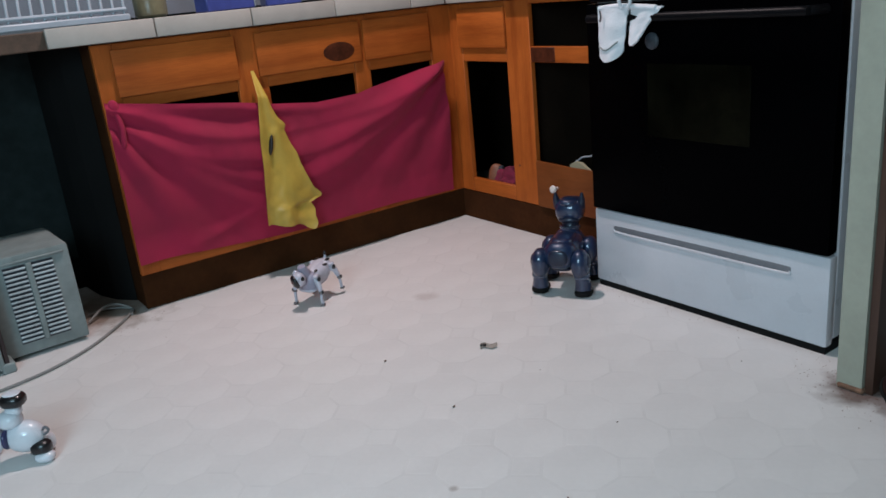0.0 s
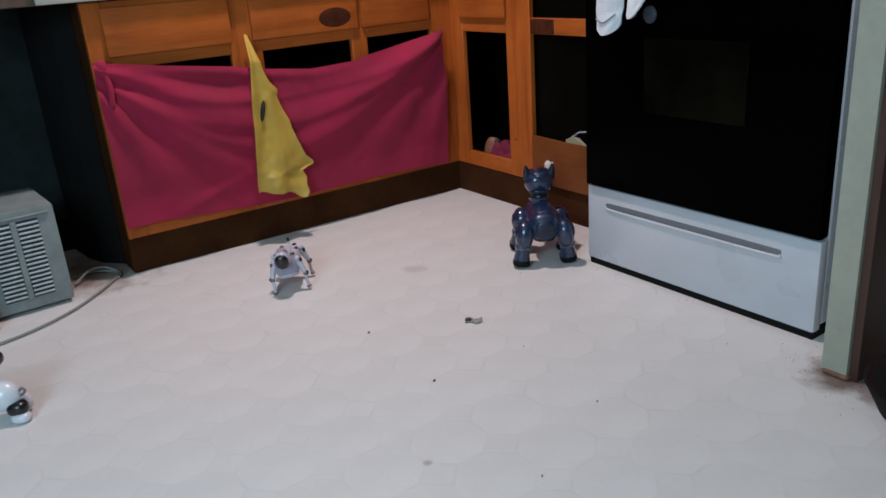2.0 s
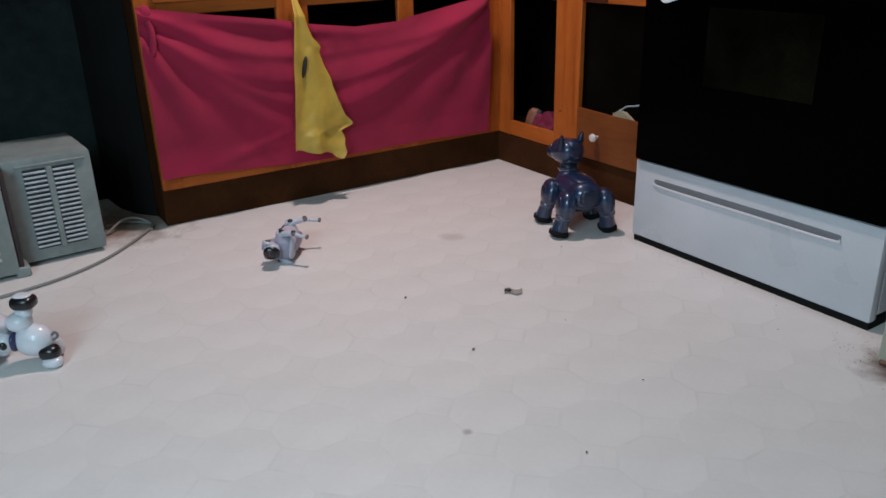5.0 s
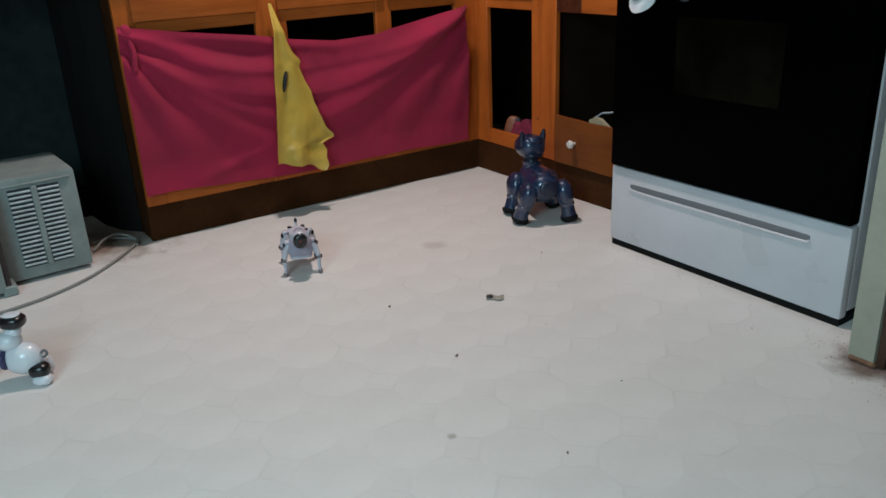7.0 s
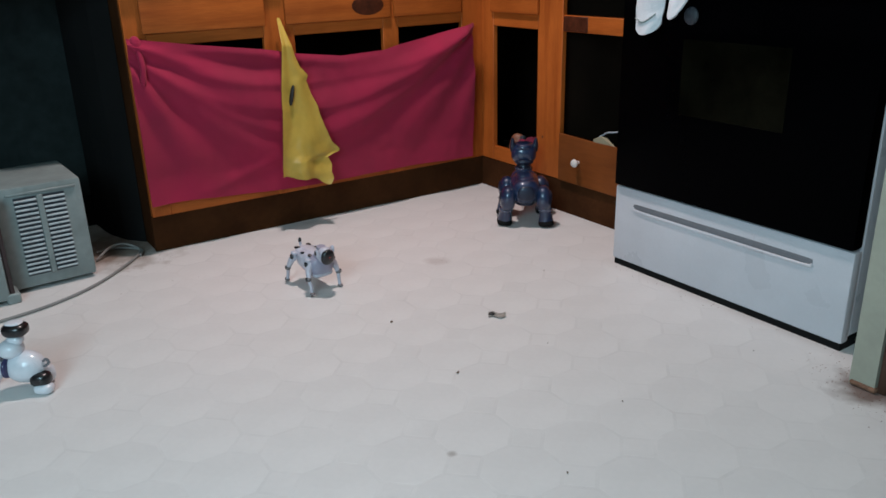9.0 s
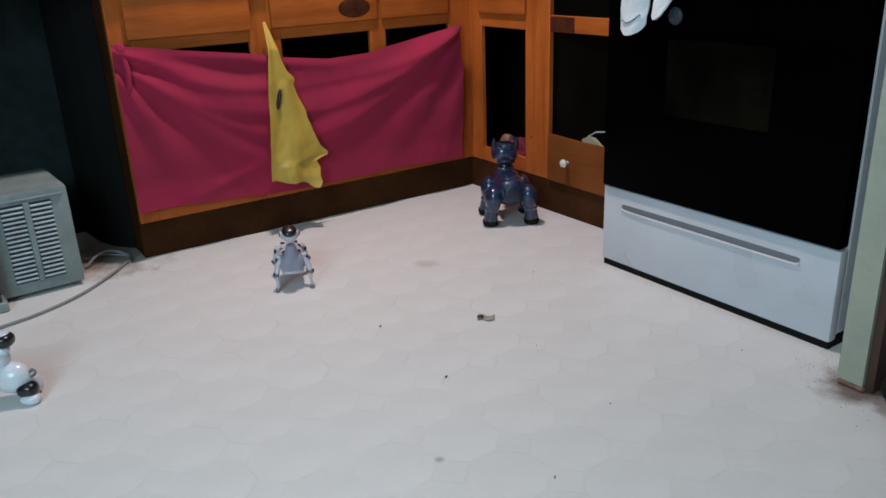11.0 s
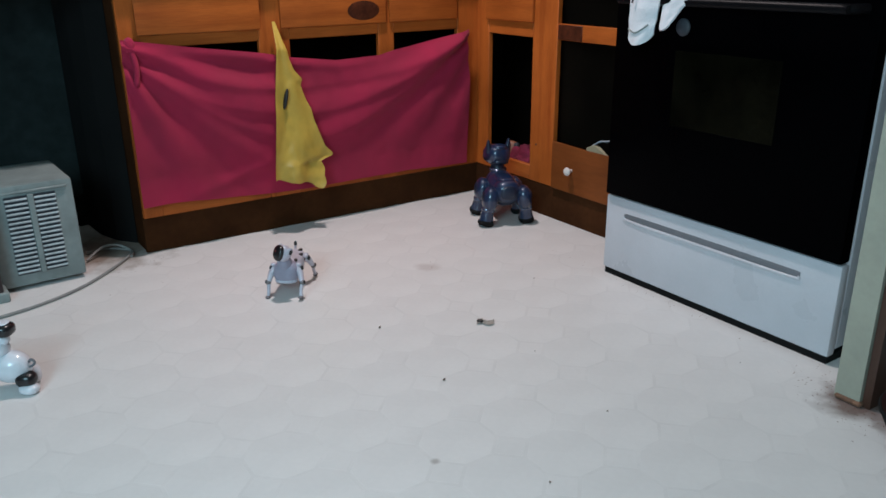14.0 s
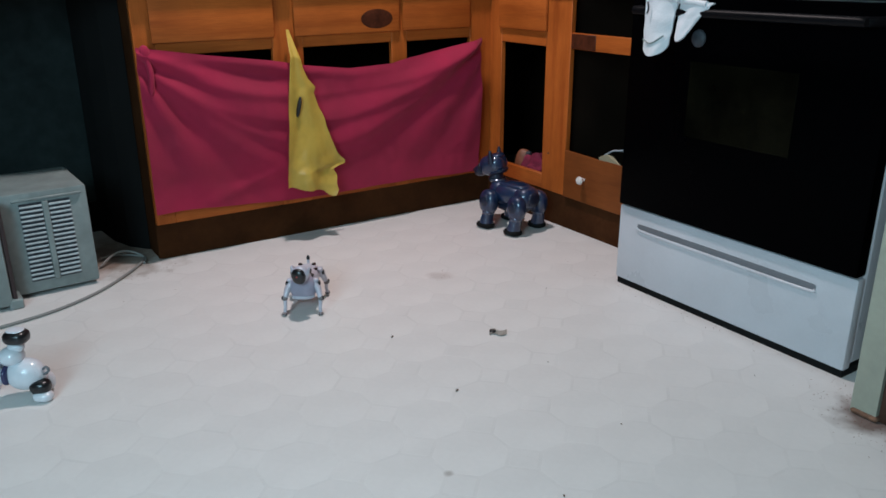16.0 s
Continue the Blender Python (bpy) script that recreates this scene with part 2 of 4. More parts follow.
def blob(cx, cy, cz, rx, ry, rz, power=1.0, seg=20, rings=12, bm=None, turn=(0, 0, 0), taper=0.0):
    """A rounded form: an ellipsoid, boxier where power is under one, narrower towards +y with taper."""
    bm = bm or bmesh.new()
    got = bmesh.ops.create_uvsphere(bm, u_segments=seg, v_segments=rings, radius=1)
    spin = Euler([radians(a) for a in turn]).to_matrix()
    for v in got["verts"]:
        c = [math.copysign(abs(a) ** power, a) for a in v.co]
        k = 1 - taper * c[1]
        v.co = spin @ Vector((c[0] * rx * k, c[1] * ry, c[2] * rz * k)) + Vector((cx, cy, cz))
    return bm


def tube(points, radii, sides=10, bm=None, caps=True):
    """A tube swept through points."""
    bm = bm or bmesh.new()
    pts = [Vector(p) for p in points]
    radii = radii if isinstance(radii, (list, tuple)) else [radii] * len(pts)
    rings, normal = [], None
    for i, p in enumerate(pts):
        along = (pts[min(i + 1, len(pts) - 1)] - pts[max(i - 1, 0)]).normalized()
        normal = (normal or along.orthogonal())
        normal = (normal - along * normal.dot(along)).normalized()
        side = along.cross(normal)
        rings.append([bm.verts.new(p + radii[i] * (math.cos(a) * normal + math.sin(a) * side))
                      for a in (2 * math.pi * k / sides for k in range(sides))])
    for a, b in zip(rings, rings[1:]):
        for k in range(sides):
            bm.faces.new((a[k], a[(k + 1) % sides], b[(k + 1) % sides], b[k]))
    if caps:
        bm.faces.new(rings[0][::-1])
        bm.faces.new(rings[-1])
    return bm


def lathe(profile, seg=24, centre=(0, 0, 0)):
    """A turned form from (radius, height) pairs about the z axis."""
    bm = bmesh.new()
    rings = [[bm.verts.new((centre[0] + r * math.cos(2 * math.pi * k / seg), centre[1] + r * math.sin(2 * math.pi * k / seg), centre[2] + z))
              for k in range(seg)] for r, z in profile]
    for a, b in zip(rings, rings[1:]):
        for k in range(seg):
            bm.faces.new((a[k], a[(k + 1) % seg], b[(k + 1) % seg], b[k]))
    bm.faces.new(rings[0][::-1])
    bm.faces.new(rings[-1])
    return bm


def sheet(shape, columns, rows, thick):
    """A cloth-like sheet: shape(u, v) gives a place; the sheet gets a back and edges."""
    bm = bmesh.new()
    grid = [[bm.verts.new(shape(i / columns, j / rows)) for i in range(columns + 1)] for j in range(rows + 1)]
    for j in range(rows):
        for i in range(columns):
            bm.faces.new((grid[j][i], grid[j][i + 1], grid[j + 1][i + 1], grid[j + 1][i]))
    bmesh.ops.recalc_face_normals(bm, faces=bm.faces)
    bmesh.ops.solidify(bm, geom=bm.faces[:], thickness=thick)
    return bm


def plate(outline, x0, x1):
    """A flat board from an outline in y and z."""
    bm = bmesh.new()
    front, back = ([bm.verts.new((x, y, z)) for y, z in outline] for x in (x0, x1))
    bm.faces.new(front)
    bm.faces.new(back[::-1])
    for i in range(len(outline)):
        j = (i + 1) % len(outline)
        bm.faces.new((front[i], front[j], back[j], back[i]))
    bmesh.ops.bevel(bm, geom=[e for e in bm.edges], offset=0.0015, segments=1, affect="EDGES")
    return bm


def smooth_path(points, steps=8):
    """Points along a smooth curve through the given ones."""
    p = [Vector(q) for q in points]
    p = [2 * p[0] - p[1], *p, 2 * p[-1] - p[-2]]
    out = []
    for a, b, c, d in zip(p, p[1:], p[2:], p[3:]):
        for k in range(steps):
            t = k / steps
            out.append(0.5 * (2 * b + (c - a) * t + (2 * a - 5 * b + 4 * c - d) * t * t + (3 * b - a - 3 * c + d) * t ** 3))
    return [*out, p[-2]]


# ---- the room ----
NORTH, EAST, SOUTH, WEST, HIGH = 0.62, 0.66, -4.2, -3.4, 2.42


def room():
    def wall(name, x0, x1, y0, y1, z0, z1, material, label):
        ob = part(name, box(x0, x1, y0, y1, z0, z1), material, label=label, smooth=False)
        return tagged(ob, label, "wall", kind="structure")

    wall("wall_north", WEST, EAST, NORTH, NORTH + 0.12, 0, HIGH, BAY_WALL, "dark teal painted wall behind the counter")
    wall("wall_east", EAST, EAST + 0.12, SOUTH, NORTH + 0.12, 0, HIGH, UNSEEN_WALL, "unseen dark brown wall behind the stove")
    wall("wall_south", WEST, EAST, SOUTH - 0.12, SOUTH, 0, HIGH, UNSEEN_WALL, "plain unseen dark brown rear wall")
    for name, y0, y1, z0, z1 in (("wall_west_1", SOUTH, -3.47, 0, HIGH), ("wall_west_2", -2.23, NORTH + 0.12, 0, HIGH),
                                 ("wall_west_3", -3.47, -2.23, 0, 0.92), ("wall_west_4", -3.47, -2.23, 2.18, HIGH)):
        wall(name, WEST - 0.12, WEST, y0, y1, z0, z1, UNSEEN_WALL, "plain unseen wall round an assumed window")
    wall("wall_partition", -0.34, EAST, -1.856, -1.800, 0, HIGH, JAMB, "yellowed white end of a thin partition wall")
    wall("wall_panelling", -0.332, EAST, -1.876, -1.858, 0, HIGH, BROWN_PANEL, "dark brown panelling on the partition")
    ceiling = part("ceiling", box(WEST - 0.12, EAST + 0.12, SOUTH - 0.12, NORTH + 0.12, HIGH, HIGH + 0.1), PLASTER, smooth=False)
    tagged(ceiling, "plain off-white ceiling", "ceiling", kind="structure")
    # nearer panel and black strip added so the back of the bay reads dark
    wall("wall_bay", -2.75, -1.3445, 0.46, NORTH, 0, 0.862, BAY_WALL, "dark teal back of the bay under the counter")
    dark_strip = part("baseboard", box(-2.75, -1.3445, 0.446, 0.459, 0, 0.115, 0.003), RUBBER_AND_GAP, smooth=False)
    tagged(dark_strip, "added black strip along the back of the bay", "baseboard", kind="structure")
    # worn brown foot of the partition
    foot = part("baseboard", box(-0.346, -0.30, -1.862, -1.802, 0, 0.012, 0.004), DIRT, smooth=False)
    tagged(foot, "grimy brown strip at the partition's foot", "baseboard", kind="structure")
    back = part("backsplash", box(WEST, EAST, NORTH - 0.012, NORTH - 0.001, 0.93, 1.5), SPLASH, smooth=False)
    tagged(back, "grey-blue backsplash above the counter", "backsplash", kind="structure")


room()


# ---- cabinets and counter ----
def base_cabinet_left():
    c = thing("base_cabinet", "orange pine base cabinet with open fronts and a dark kickboard", "cabinet")
    for x0, x1 in ((-1.342, -1.280), (-0.900, -0.790), (-0.445, -0.380), (-0.098, 0.019)):
        part("stile", box(x0, x1, 0.0, 0.02, 0.12, 0.862, 0.002), PINE_Z, c)
    for z0, z1, rows in ((0.836, 0.862, None), (0.660, 0.702, None), (0.12, 0.168, None)):
        for x0, x1 in ((-1.280, -0.900), (-0.790, -0.445), (-0.380, -0.098)):
            part("rail", box(x0, x1, 0.001, 0.019, z0, z1, 0.002), PINE_X, c)
    for k, (x0, x1) in enumerate(((-1.290, -0.893), (-0.822, -0.415), (-0.400, -0.105))):
        d = part("drawer_front", box(x0, x1, -0.012, 0.0, 0.698, 0.842, 0.005, seg=2), PINE_X, c)
        if k == 1:
            part("knot", blob(-0.508, -0.0115, 0.744, 0.066, 0.0025, 0.034), KNOT, d, "dark oval knot in the pine")
    part("kickboard", box(-1.346, 0.0195, 0.008, 0.026, 0, 0.12, 0.002), KICK, c, "dark stained kickboard")
    part("side_panel", box(-1.344, -1.328, 0.0205, 0.60, 0, 0.862, 0.001), KICK, c, "dark side panel")
    # added black prism, no known part: fills the dark area beside the cabinet
    dark_fill = plate([(0.13, -1.3455), (0.20, -1.398), (0.30, -1.432), (0.444, -1.446), (0.444, -1.3455)], 0.0, 0.86)
    for v in dark_fill.verts:
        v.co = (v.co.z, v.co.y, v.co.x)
    part("dark_area_fill", dark_fill, RUBBER_AND_GAP, c, "added black shape filling the dark area beside the cabinet")
    part("bottom_shelf", box(-1.327, 0.0, 0.0205, 0.60, 0.12, 0.136), CARCASS_SHADE, c)
    part("back_panel", box(-1.327, 0.60, 0.601, 0.612, 0.0, 0.862), CARCASS_SHADE, c)


def base_cabinet_right():
    c = thing("base_cabinet", "orange pine corner cabinet with missing doors and drawer", "cabinet")
    part("stile", box(0.0, 0.02, -0.074, -0.0004, 0.12, 0.862, 0.002), PINE_Z, c)
    part("stile", box(0.0, 0.02, -0.467, -0.337, 0.12, 0.862, 0.002), PINE_Z, c)
    part("stile", box(0.0, 0.02, -0.955, -0.915, 0.12, 0.862, 0.002), PINE_Z, c)
    for z0, z1 in ((0.838, 0.862), (0.645, 0.700), (0.12, 0.176)):
        part("rail", box(0.001, 0.019, -0.337, -0.074, z0, z1, 0.002), PINE_Y, c)
    part("rail", box(0.001, 0.019, -0.915, -0.467, 0.845, 0.862, 0.002), PINE_Y, c)
    part("rail", box(0.001, 0.019, -0.915, -0.467, 0.646, 0.700, 0.002), PINE_Y, c)
    part("rail", box(0.003, 0.017, -0.590, -0.470, 0.648, 0.698, 0.002), KNOT, c, "worn dark patch of rail").location.x = -0.004
    part("drawer_front", box(-0.012, 0.0, -0.345, -0.066, 0.696, 0.842, 0.006, seg=2), PINE_Y, c)
    low = part("drawer_front", plate([(-0.474, 0.122), (-0.474, 0.294), (-0.604, 0.290), (-0.650, 0.288), (-0.720, 0.289), (-0.950, 0.290), (-0.950, 0.122)], -0.011, -0.001), PINE_BROWN, c, "browner low drawer front with a broken corner")
    part("screw_hole", blob(-0.0002, -0.372, 0.262, 0.0012, 0.004, 0.004, seg=10, rings=6), BLACK, c, "dark empty screw hole")
    knob = part("knob", lathe([(0.006, 0), (0.006, 0.010), (0.012, 0.014), (0.015, 0.020), (0.012, 0.027), (0.004, 0.030)], 18), KNOB, low, "round white knob")
    knob.matrix_basis = pose(-0.011, -0.581, 0.206, 0, -90, 0)
    part("kickboard", box(0.002, 0.02, -0.955, 0.0075, 0, 0.119, 0.002), KICK, c, "dark stained kickboard")
    part("bottom_shelf", box(0.0205, 0.60, -0.955, 0.0, 0.12, 0.136), CARCASS_SHADE, c)
    part("back_panel", box(0.601, 0.612, -0.955, 0.60, 0.0, 0.862), CARCASS_SHADE, c)
    part("divider", box(0.0205, 0.60, -0.430, -0.415, 0.136, 0.862), CARCASS_SHADE, c)
    part("end_panel", box(0.0205, 0.60, -0.956, -0.944, 0.0, 0.862), CARCASS_SHADE, c)


def countertop():
    c = thing("countertop", "grey countertop with cream tiles along its front edge", "counter")
    bm = box(-2.75, EAST - 0.01, -0.014, NORTH - 0.014, 0.864, 0.917, 0.003)
    box(-0.014, EAST - 0.01, -0.956, -0.014, 0.864, 0.917, 0.003, bm)
    part("slab", bm, PLYWOOD, c, "bare brown plywood where tiles are gone", smooth=False)
    bm = box(-2.75, EAST - 0.01, -0.010, NORTH - 0.014, 0.9172, 0.9225)
    box(-0.010, EAST - 0.01, -0.956, -0.010, 0.9172, 0.9225, 0, bm)
    part("top", bm, TOP_TILE, c, "dark grey worktop", smooth=False)
    xs = [-1.463, -1.146, -0.826, -0.511, -0.190]
    for x0, x1 in zip(xs, [*xs[1:], -0.034]):
        part("edge_tile", box(x0 + 0.0018, x1 - 0.0018, -0.034, -0.0145, 0.866, 0.9225, 0.004, seg=2), EDGE_TILE, c)
    ys = [-0.034, -0.35, -0.665, -0.955]
    for y1, y0 in zip(ys, ys[1:]):
        part("edge_tile", box(-0.034, -0.0145, y0 + 0.0018, y1 - 0.0018, 0.866, 0.9225, 0.004, seg=2), EDGE_TILE, c)


# sag, sharpness, height, width and lean of the curtain's folds
SWAGS = ((0.165, 2.3, 0.013, 0.026, 0.92), (0.255, 1.9, 0.016, 0.032, 0.84), (0.345, 1.65, 0.013, 0.032, 0.90), (0.44, 1.5, 0.006, 0.032, 0.84))


def curtain():
    top = [(-1.347, 0.692), (-1.146, 0.659), (-0.917, 0.627), (-0.801, 0.604), (-0.638, 0.583), (-0.46, 0.588),
           (-0.395, 0.602), (-0.259, 0.624), (-0.070, 0.660)]
    xs, zs = zip(*top)

    def shape(u, v):
        x = -1.347 + 1.277 * u
        high = float(np.interp(x, xs, zs))
        low = 0.157 - 0.022 * u + 0.012 * math.sin(u * 9 + 1) * (1 - u)
        z = high + (low - high) * v
        # folds sweep as deepening curves between the two pinned corners
        depth = high - z
        fold = 0.0
        for sag_depth, power, tall, wide, lean in SWAGS:
            curve = 0.685 - 0.03 * u - sag_depth * (1 - abs(2 * u ** lean - 1) ** power)
            curve += 0.010 * noise.noise((x * 3.1, sag_depth * 9, 4))
            d = (z - curve) / wide
            # steep under the ridge, gentle above it
            ends = min(1, u / 0.30) * min(1, (1 - u) / 0.05 + 0.25)
            fold += tall * ends * (0.75 + 0.5 * noise.noise((x * 2.3, sag_depth * 5, 8))) * math.exp(-(d * (0.6 if d > 0 else 1.25)) ** 2)
        # short pleats that fan out of both corners
        b = math.atan2(0.69 - z, 0.03 - x)
        away = math.hypot(0.69 - z, 0.03 - x)
        fold += 0.0065 * min(1, away / 0.25) * math.exp(-(away / 0.62) ** 2) * math.sin(b * 17 + 0.6)
        a = math.atan2(0.70 - z, 1.40 + x)
        away = math.hypot(0.70 - z, 1.40 + x)
        fold += 0.0085 * min(1, away / 0.25) * math.exp(-(away / 0.62) ** 2) * math.sin(a * 19 - 0.6 + 1.2 * noise.noise((x * 3, z * 3, 11)))
        # the slack between the pins, and creases low beside the bag
        fold += 0.006 * math.exp(-((z - 0.215 - 0.05 * math.sin(6 * x)) / 0.022) ** 2) * math.exp(-((x + 1.02) / 0.13) ** 2)
        sag = 0.006 * math.sin(9 * x + 6 * z) * v
        fine = 0.004 * noise.noise((x * 8, z * 8, 3)) + 0.0018 * noise.noise((x * 26, z * 20, 7))
        # rolled top hem over a hollow
        roll = 0.012 * math.exp(-((depth - 0.020) / 0.020) ** 2) * (0.55 + 0.45 * math.cos(math.pi * u))
        roll -= 0.005 * math.exp(-((depth - 0.070 - 0.02 * u) / 0.022) ** 2) * (1 - u) ** 0.5
        return (x, -0.030 - fold - sag - fine - roll - 0.012 * math.sin(math.pi * min(1, v * 1.2)), z)

    c = thing("curtain", "magenta cloth curtain pinned across the cabinet front", "curtain")
    part("cloth", sheet(shape, 190, 90, 0.0018), CLOTH, c)
    knot = blob(-1.322, -0.034, 0.672, 0.018, 0.014, 0.026, seg=14, rings=10)
    tube(smooth_path([(-1.318, -0.036, 0.66), (-1.312, -0.045, 0.61), (-1.318, -0.045, 0.55)]), [0.009] * 16 + [0.004], bm=knot)
    part("tied_corner", knot, CLOTH, c, "bunched and knotted corner")


def yellow_bag():
    left = [(0.722, -0.858), (0.66, -0.866), (0.50, -0.887), (0.33, -0.906), (0.196, -0.914)]
    right = [(0.722, -0.848), (0.66, -0.838), (0.60, -0.826), (0.565, -0.812), (0.535, -0.786), (0.515, -0.794), (0.47, -0.780), (0.43, -0.762), (0.40, -0.758), (0.355, -0.744), (0.30, -0.722),
             (0.272, -0.694), (0.262, -0.697), (0.250, -0.744), (0.225, -0.732), (0.20, -0.741), (0.175, -0.736), (0.15, -0.752)]

    def line(pairs, z):
        zs, vs = zip(*pairs[::-1])
        return float(np.interp(z, zs, vs))

    def shape(u, v):
        low = 0.196 - 0.004 * u - 0.05 * max(0, u - 0.35) ** 0.9 + 0.006 * math.sin(u * 11 + 1)
        z = 0.722 + (low - 0.722) * v
        x0, x1 = line(left, z), line(right, z)
        x = x0 + (x1 - x0) * u
        out = 0.022 + 0.046 * min(1, v / 0.16) + 0.036 * v ** 1.5
        crumple = 0.009 * v * math.sin(u * 9 + v * 4) + 0.022 * v * v * noise.noise((x * 14, z * 10, 2))
        crumple += 0.005 * v * v * abs(noise.noise((x * 34, z * 22, 5))) + 0.0012 * v * noise.noise((x * 70, z * 40, 9))
        return (x, -out - crumple, z)

    b = thing("plastic_bag", "crumpled yellow plastic bag hanging before the curtain", "bag")
    part("film", sheet(shape, 40, 90, 0.0008), YELLOW, b)
    part("print", blob(-0.856, -0.086, 0.475, 0.007, 0.010, 0.036, turn=(8, 10, 0)), BLACK, b, "dark printed streak")


base_cabinet_left()
base_cabinet_right()
countertop()
curtain()
yellow_bag()


# ---- stove ----
def stove():
    s = thing("stove", "white electric range with black glass oven door", "stove")
    y0, y1 = -1.712, -0.970
    part("body", box(-0.195, 0.46, y0 + 0.004, y1 - 0.004, 0.028, 0.885, 0.006), ENAMEL, s)
    part("cooktop", box(-0.215, 0.47, y0, y1, 0.886, 0.915, 0.01, seg=3), ENAMEL, s, "white enamel cooktop edge")
    # flush black block: the shade of the gap under the drawer, as a solid
    part("toe_gap_shade", box(-0.220, 0.40, y0 + 0.006, y1 - 0.006, 0.0, 0.0195), RUBBER_AND_GAP, s, "black block standing for the shaded gap under the drawer")
    d = part("storage_drawer", box(-0.226, -0.196, y0 + 0.002, y1 - 0.002, 0.020, 0.249, 0.006, seg=2), ENAMEL, s)
    # pressed handle: a flat grey strip paints the slot's shade, over a rolled lip
    slot = tube(smooth_path([(-0.226, -1.610, 0.196), (-0.226, -1.585, 0.198), (-0.226, -1.33, 0.199), (-0.226, -1.075, 0.198), (-0.226, -1.046, 0.196)], 5),
                [0.002, 0.005, 0.007, 0.008] + [0.0088] * 13 + [0.008, 0.007, 0.005, 0.002], 14)
    for v in slot.verts:
        v.co.x = -0.226 + (v.co.x + 0.226) * 0.12
    part("slot_shade", slot, GROOVE, d, "flat grey strip painted as the finger slot's shade")
    lip = tube(smooth_path([(-0.225, -1.612, 0.194), (-0.2262, -1.585, 0.1865), (-0.2268, -1.33, 0.186), (-0.2262, -1.075, 0.1865), (-0.225, -1.044, 0.194)], 5), 0.0042, 12)
    part("handle_lip", lip, ENAMEL, d)
    door = part("oven_door", box(-0.236, -0.196, y0 + 0.004, y1 - 0.004, 0.254, 0.842, 0.006, seg=2), OVEN_BLACK, s, "black glass door")
    # pane sized to the olive reflection painted on it
    part("window", box(-0.2385, -0.235, -1.500, -1.190, 0.49, 0.685, 0.001), OVEN_REFLECTION, door, "dark window pane with an olive reflection in its colour")
    bar = tube(smooth_path([(-0.236, -1.675, 0.806), (-0.272, -1.655, 0.806), (-0.280, -1.60, 0.806), (-0.280, -1.08, 0.806), (-0.272, -1.025, 0.806), (-0.236, -1.005, 0.806)], 5), 0.011, 12)
    part("door_handle", bar, OVEN_TRIM, door, "black bar handle")
    part("control_panel", box(-0.222, -0.196, y0 + 0.003, y1 - 0.003, 0.846, 0.884, 0.003), OVEN_TRIM, s, "black strip under the cooktop")


def oven_mitt():
    m = thing("oven_mitt", "white cotton oven cloth folded over the oven handle", "oven mitt")

    def lobe(top, low, z0, z1, x, seed, slant):
        """A flat flap between two pairs of edges, with a rounded and slanting end."""
        def shape(u, v):
            a, b = top[0] + (low[0] - top[0]) * v, top[1] + (low[1] - top[1]) * v
            end = z0 + slant * u + 0.020 * (2 * abs(u - 0.5)) ** 3
            puff = 0.009 * math.sin(math.pi * u) * (0.4 + v) + 0.003 * noise.noise((u * 3, v * 4, seed))
            return (x - puff, a + (b - a) * u, z1 + (end - z1) * v)
        return sheet(shape, 18, 24, 0.007)

    part("flap", lobe((-1.072, -1.178), (-1.074, -1.158), 0.688, 0.838, -0.292, 1, 0.016), MITT, m)
    part("flap", lobe((-1.183, -1.284), (-1.172, -1.234), 0.724, 0.832, -0.287, 5, 0.040), MITT, m)
    fold = tube(smooth_path([(-0.286, -1.074, 0.832), (-0.289, -1.15, 0.836), (-0.286, -1.262, 0.828)]), 0.0075, 10)
    part("fold", fold, MITT, m)
    loop = tube(smooth_path([(-0.298, -1.163, 0.832), (-0.302, -1.156, 0.850), (-0.300, -1.173, 0.862), (-0.298, -1.190, 0.850), (-0.298, -1.181, 0.832)]), 0.0045, 8)
    part("loop", loop, MITT, m, "hanging loop")
    part("grey_lining", blob(-0.262, -1.228, 0.745, 0.008, 0.022, 0.022), AC_DARK, m, "grey lining showing underneath")
    part("stitching", tube(smooth_path([(-0.3015, -1.088, 0.828), (-0.3025, -1.092, 0.812), (-0.3035, -1.089, 0.800)], 4), 0.0024, 6), AC_DARK, m, "dark stitched mark")
    part("binding", tube(smooth_path([(-0.300, -1.080, 0.735), (-0.3045, -1.110, 0.727), (-0.300, -1.146, 0.748)], 5), 0.0022, 6), AC_BODY, m, "grey stitched binding")


stove()
oven_mitt()


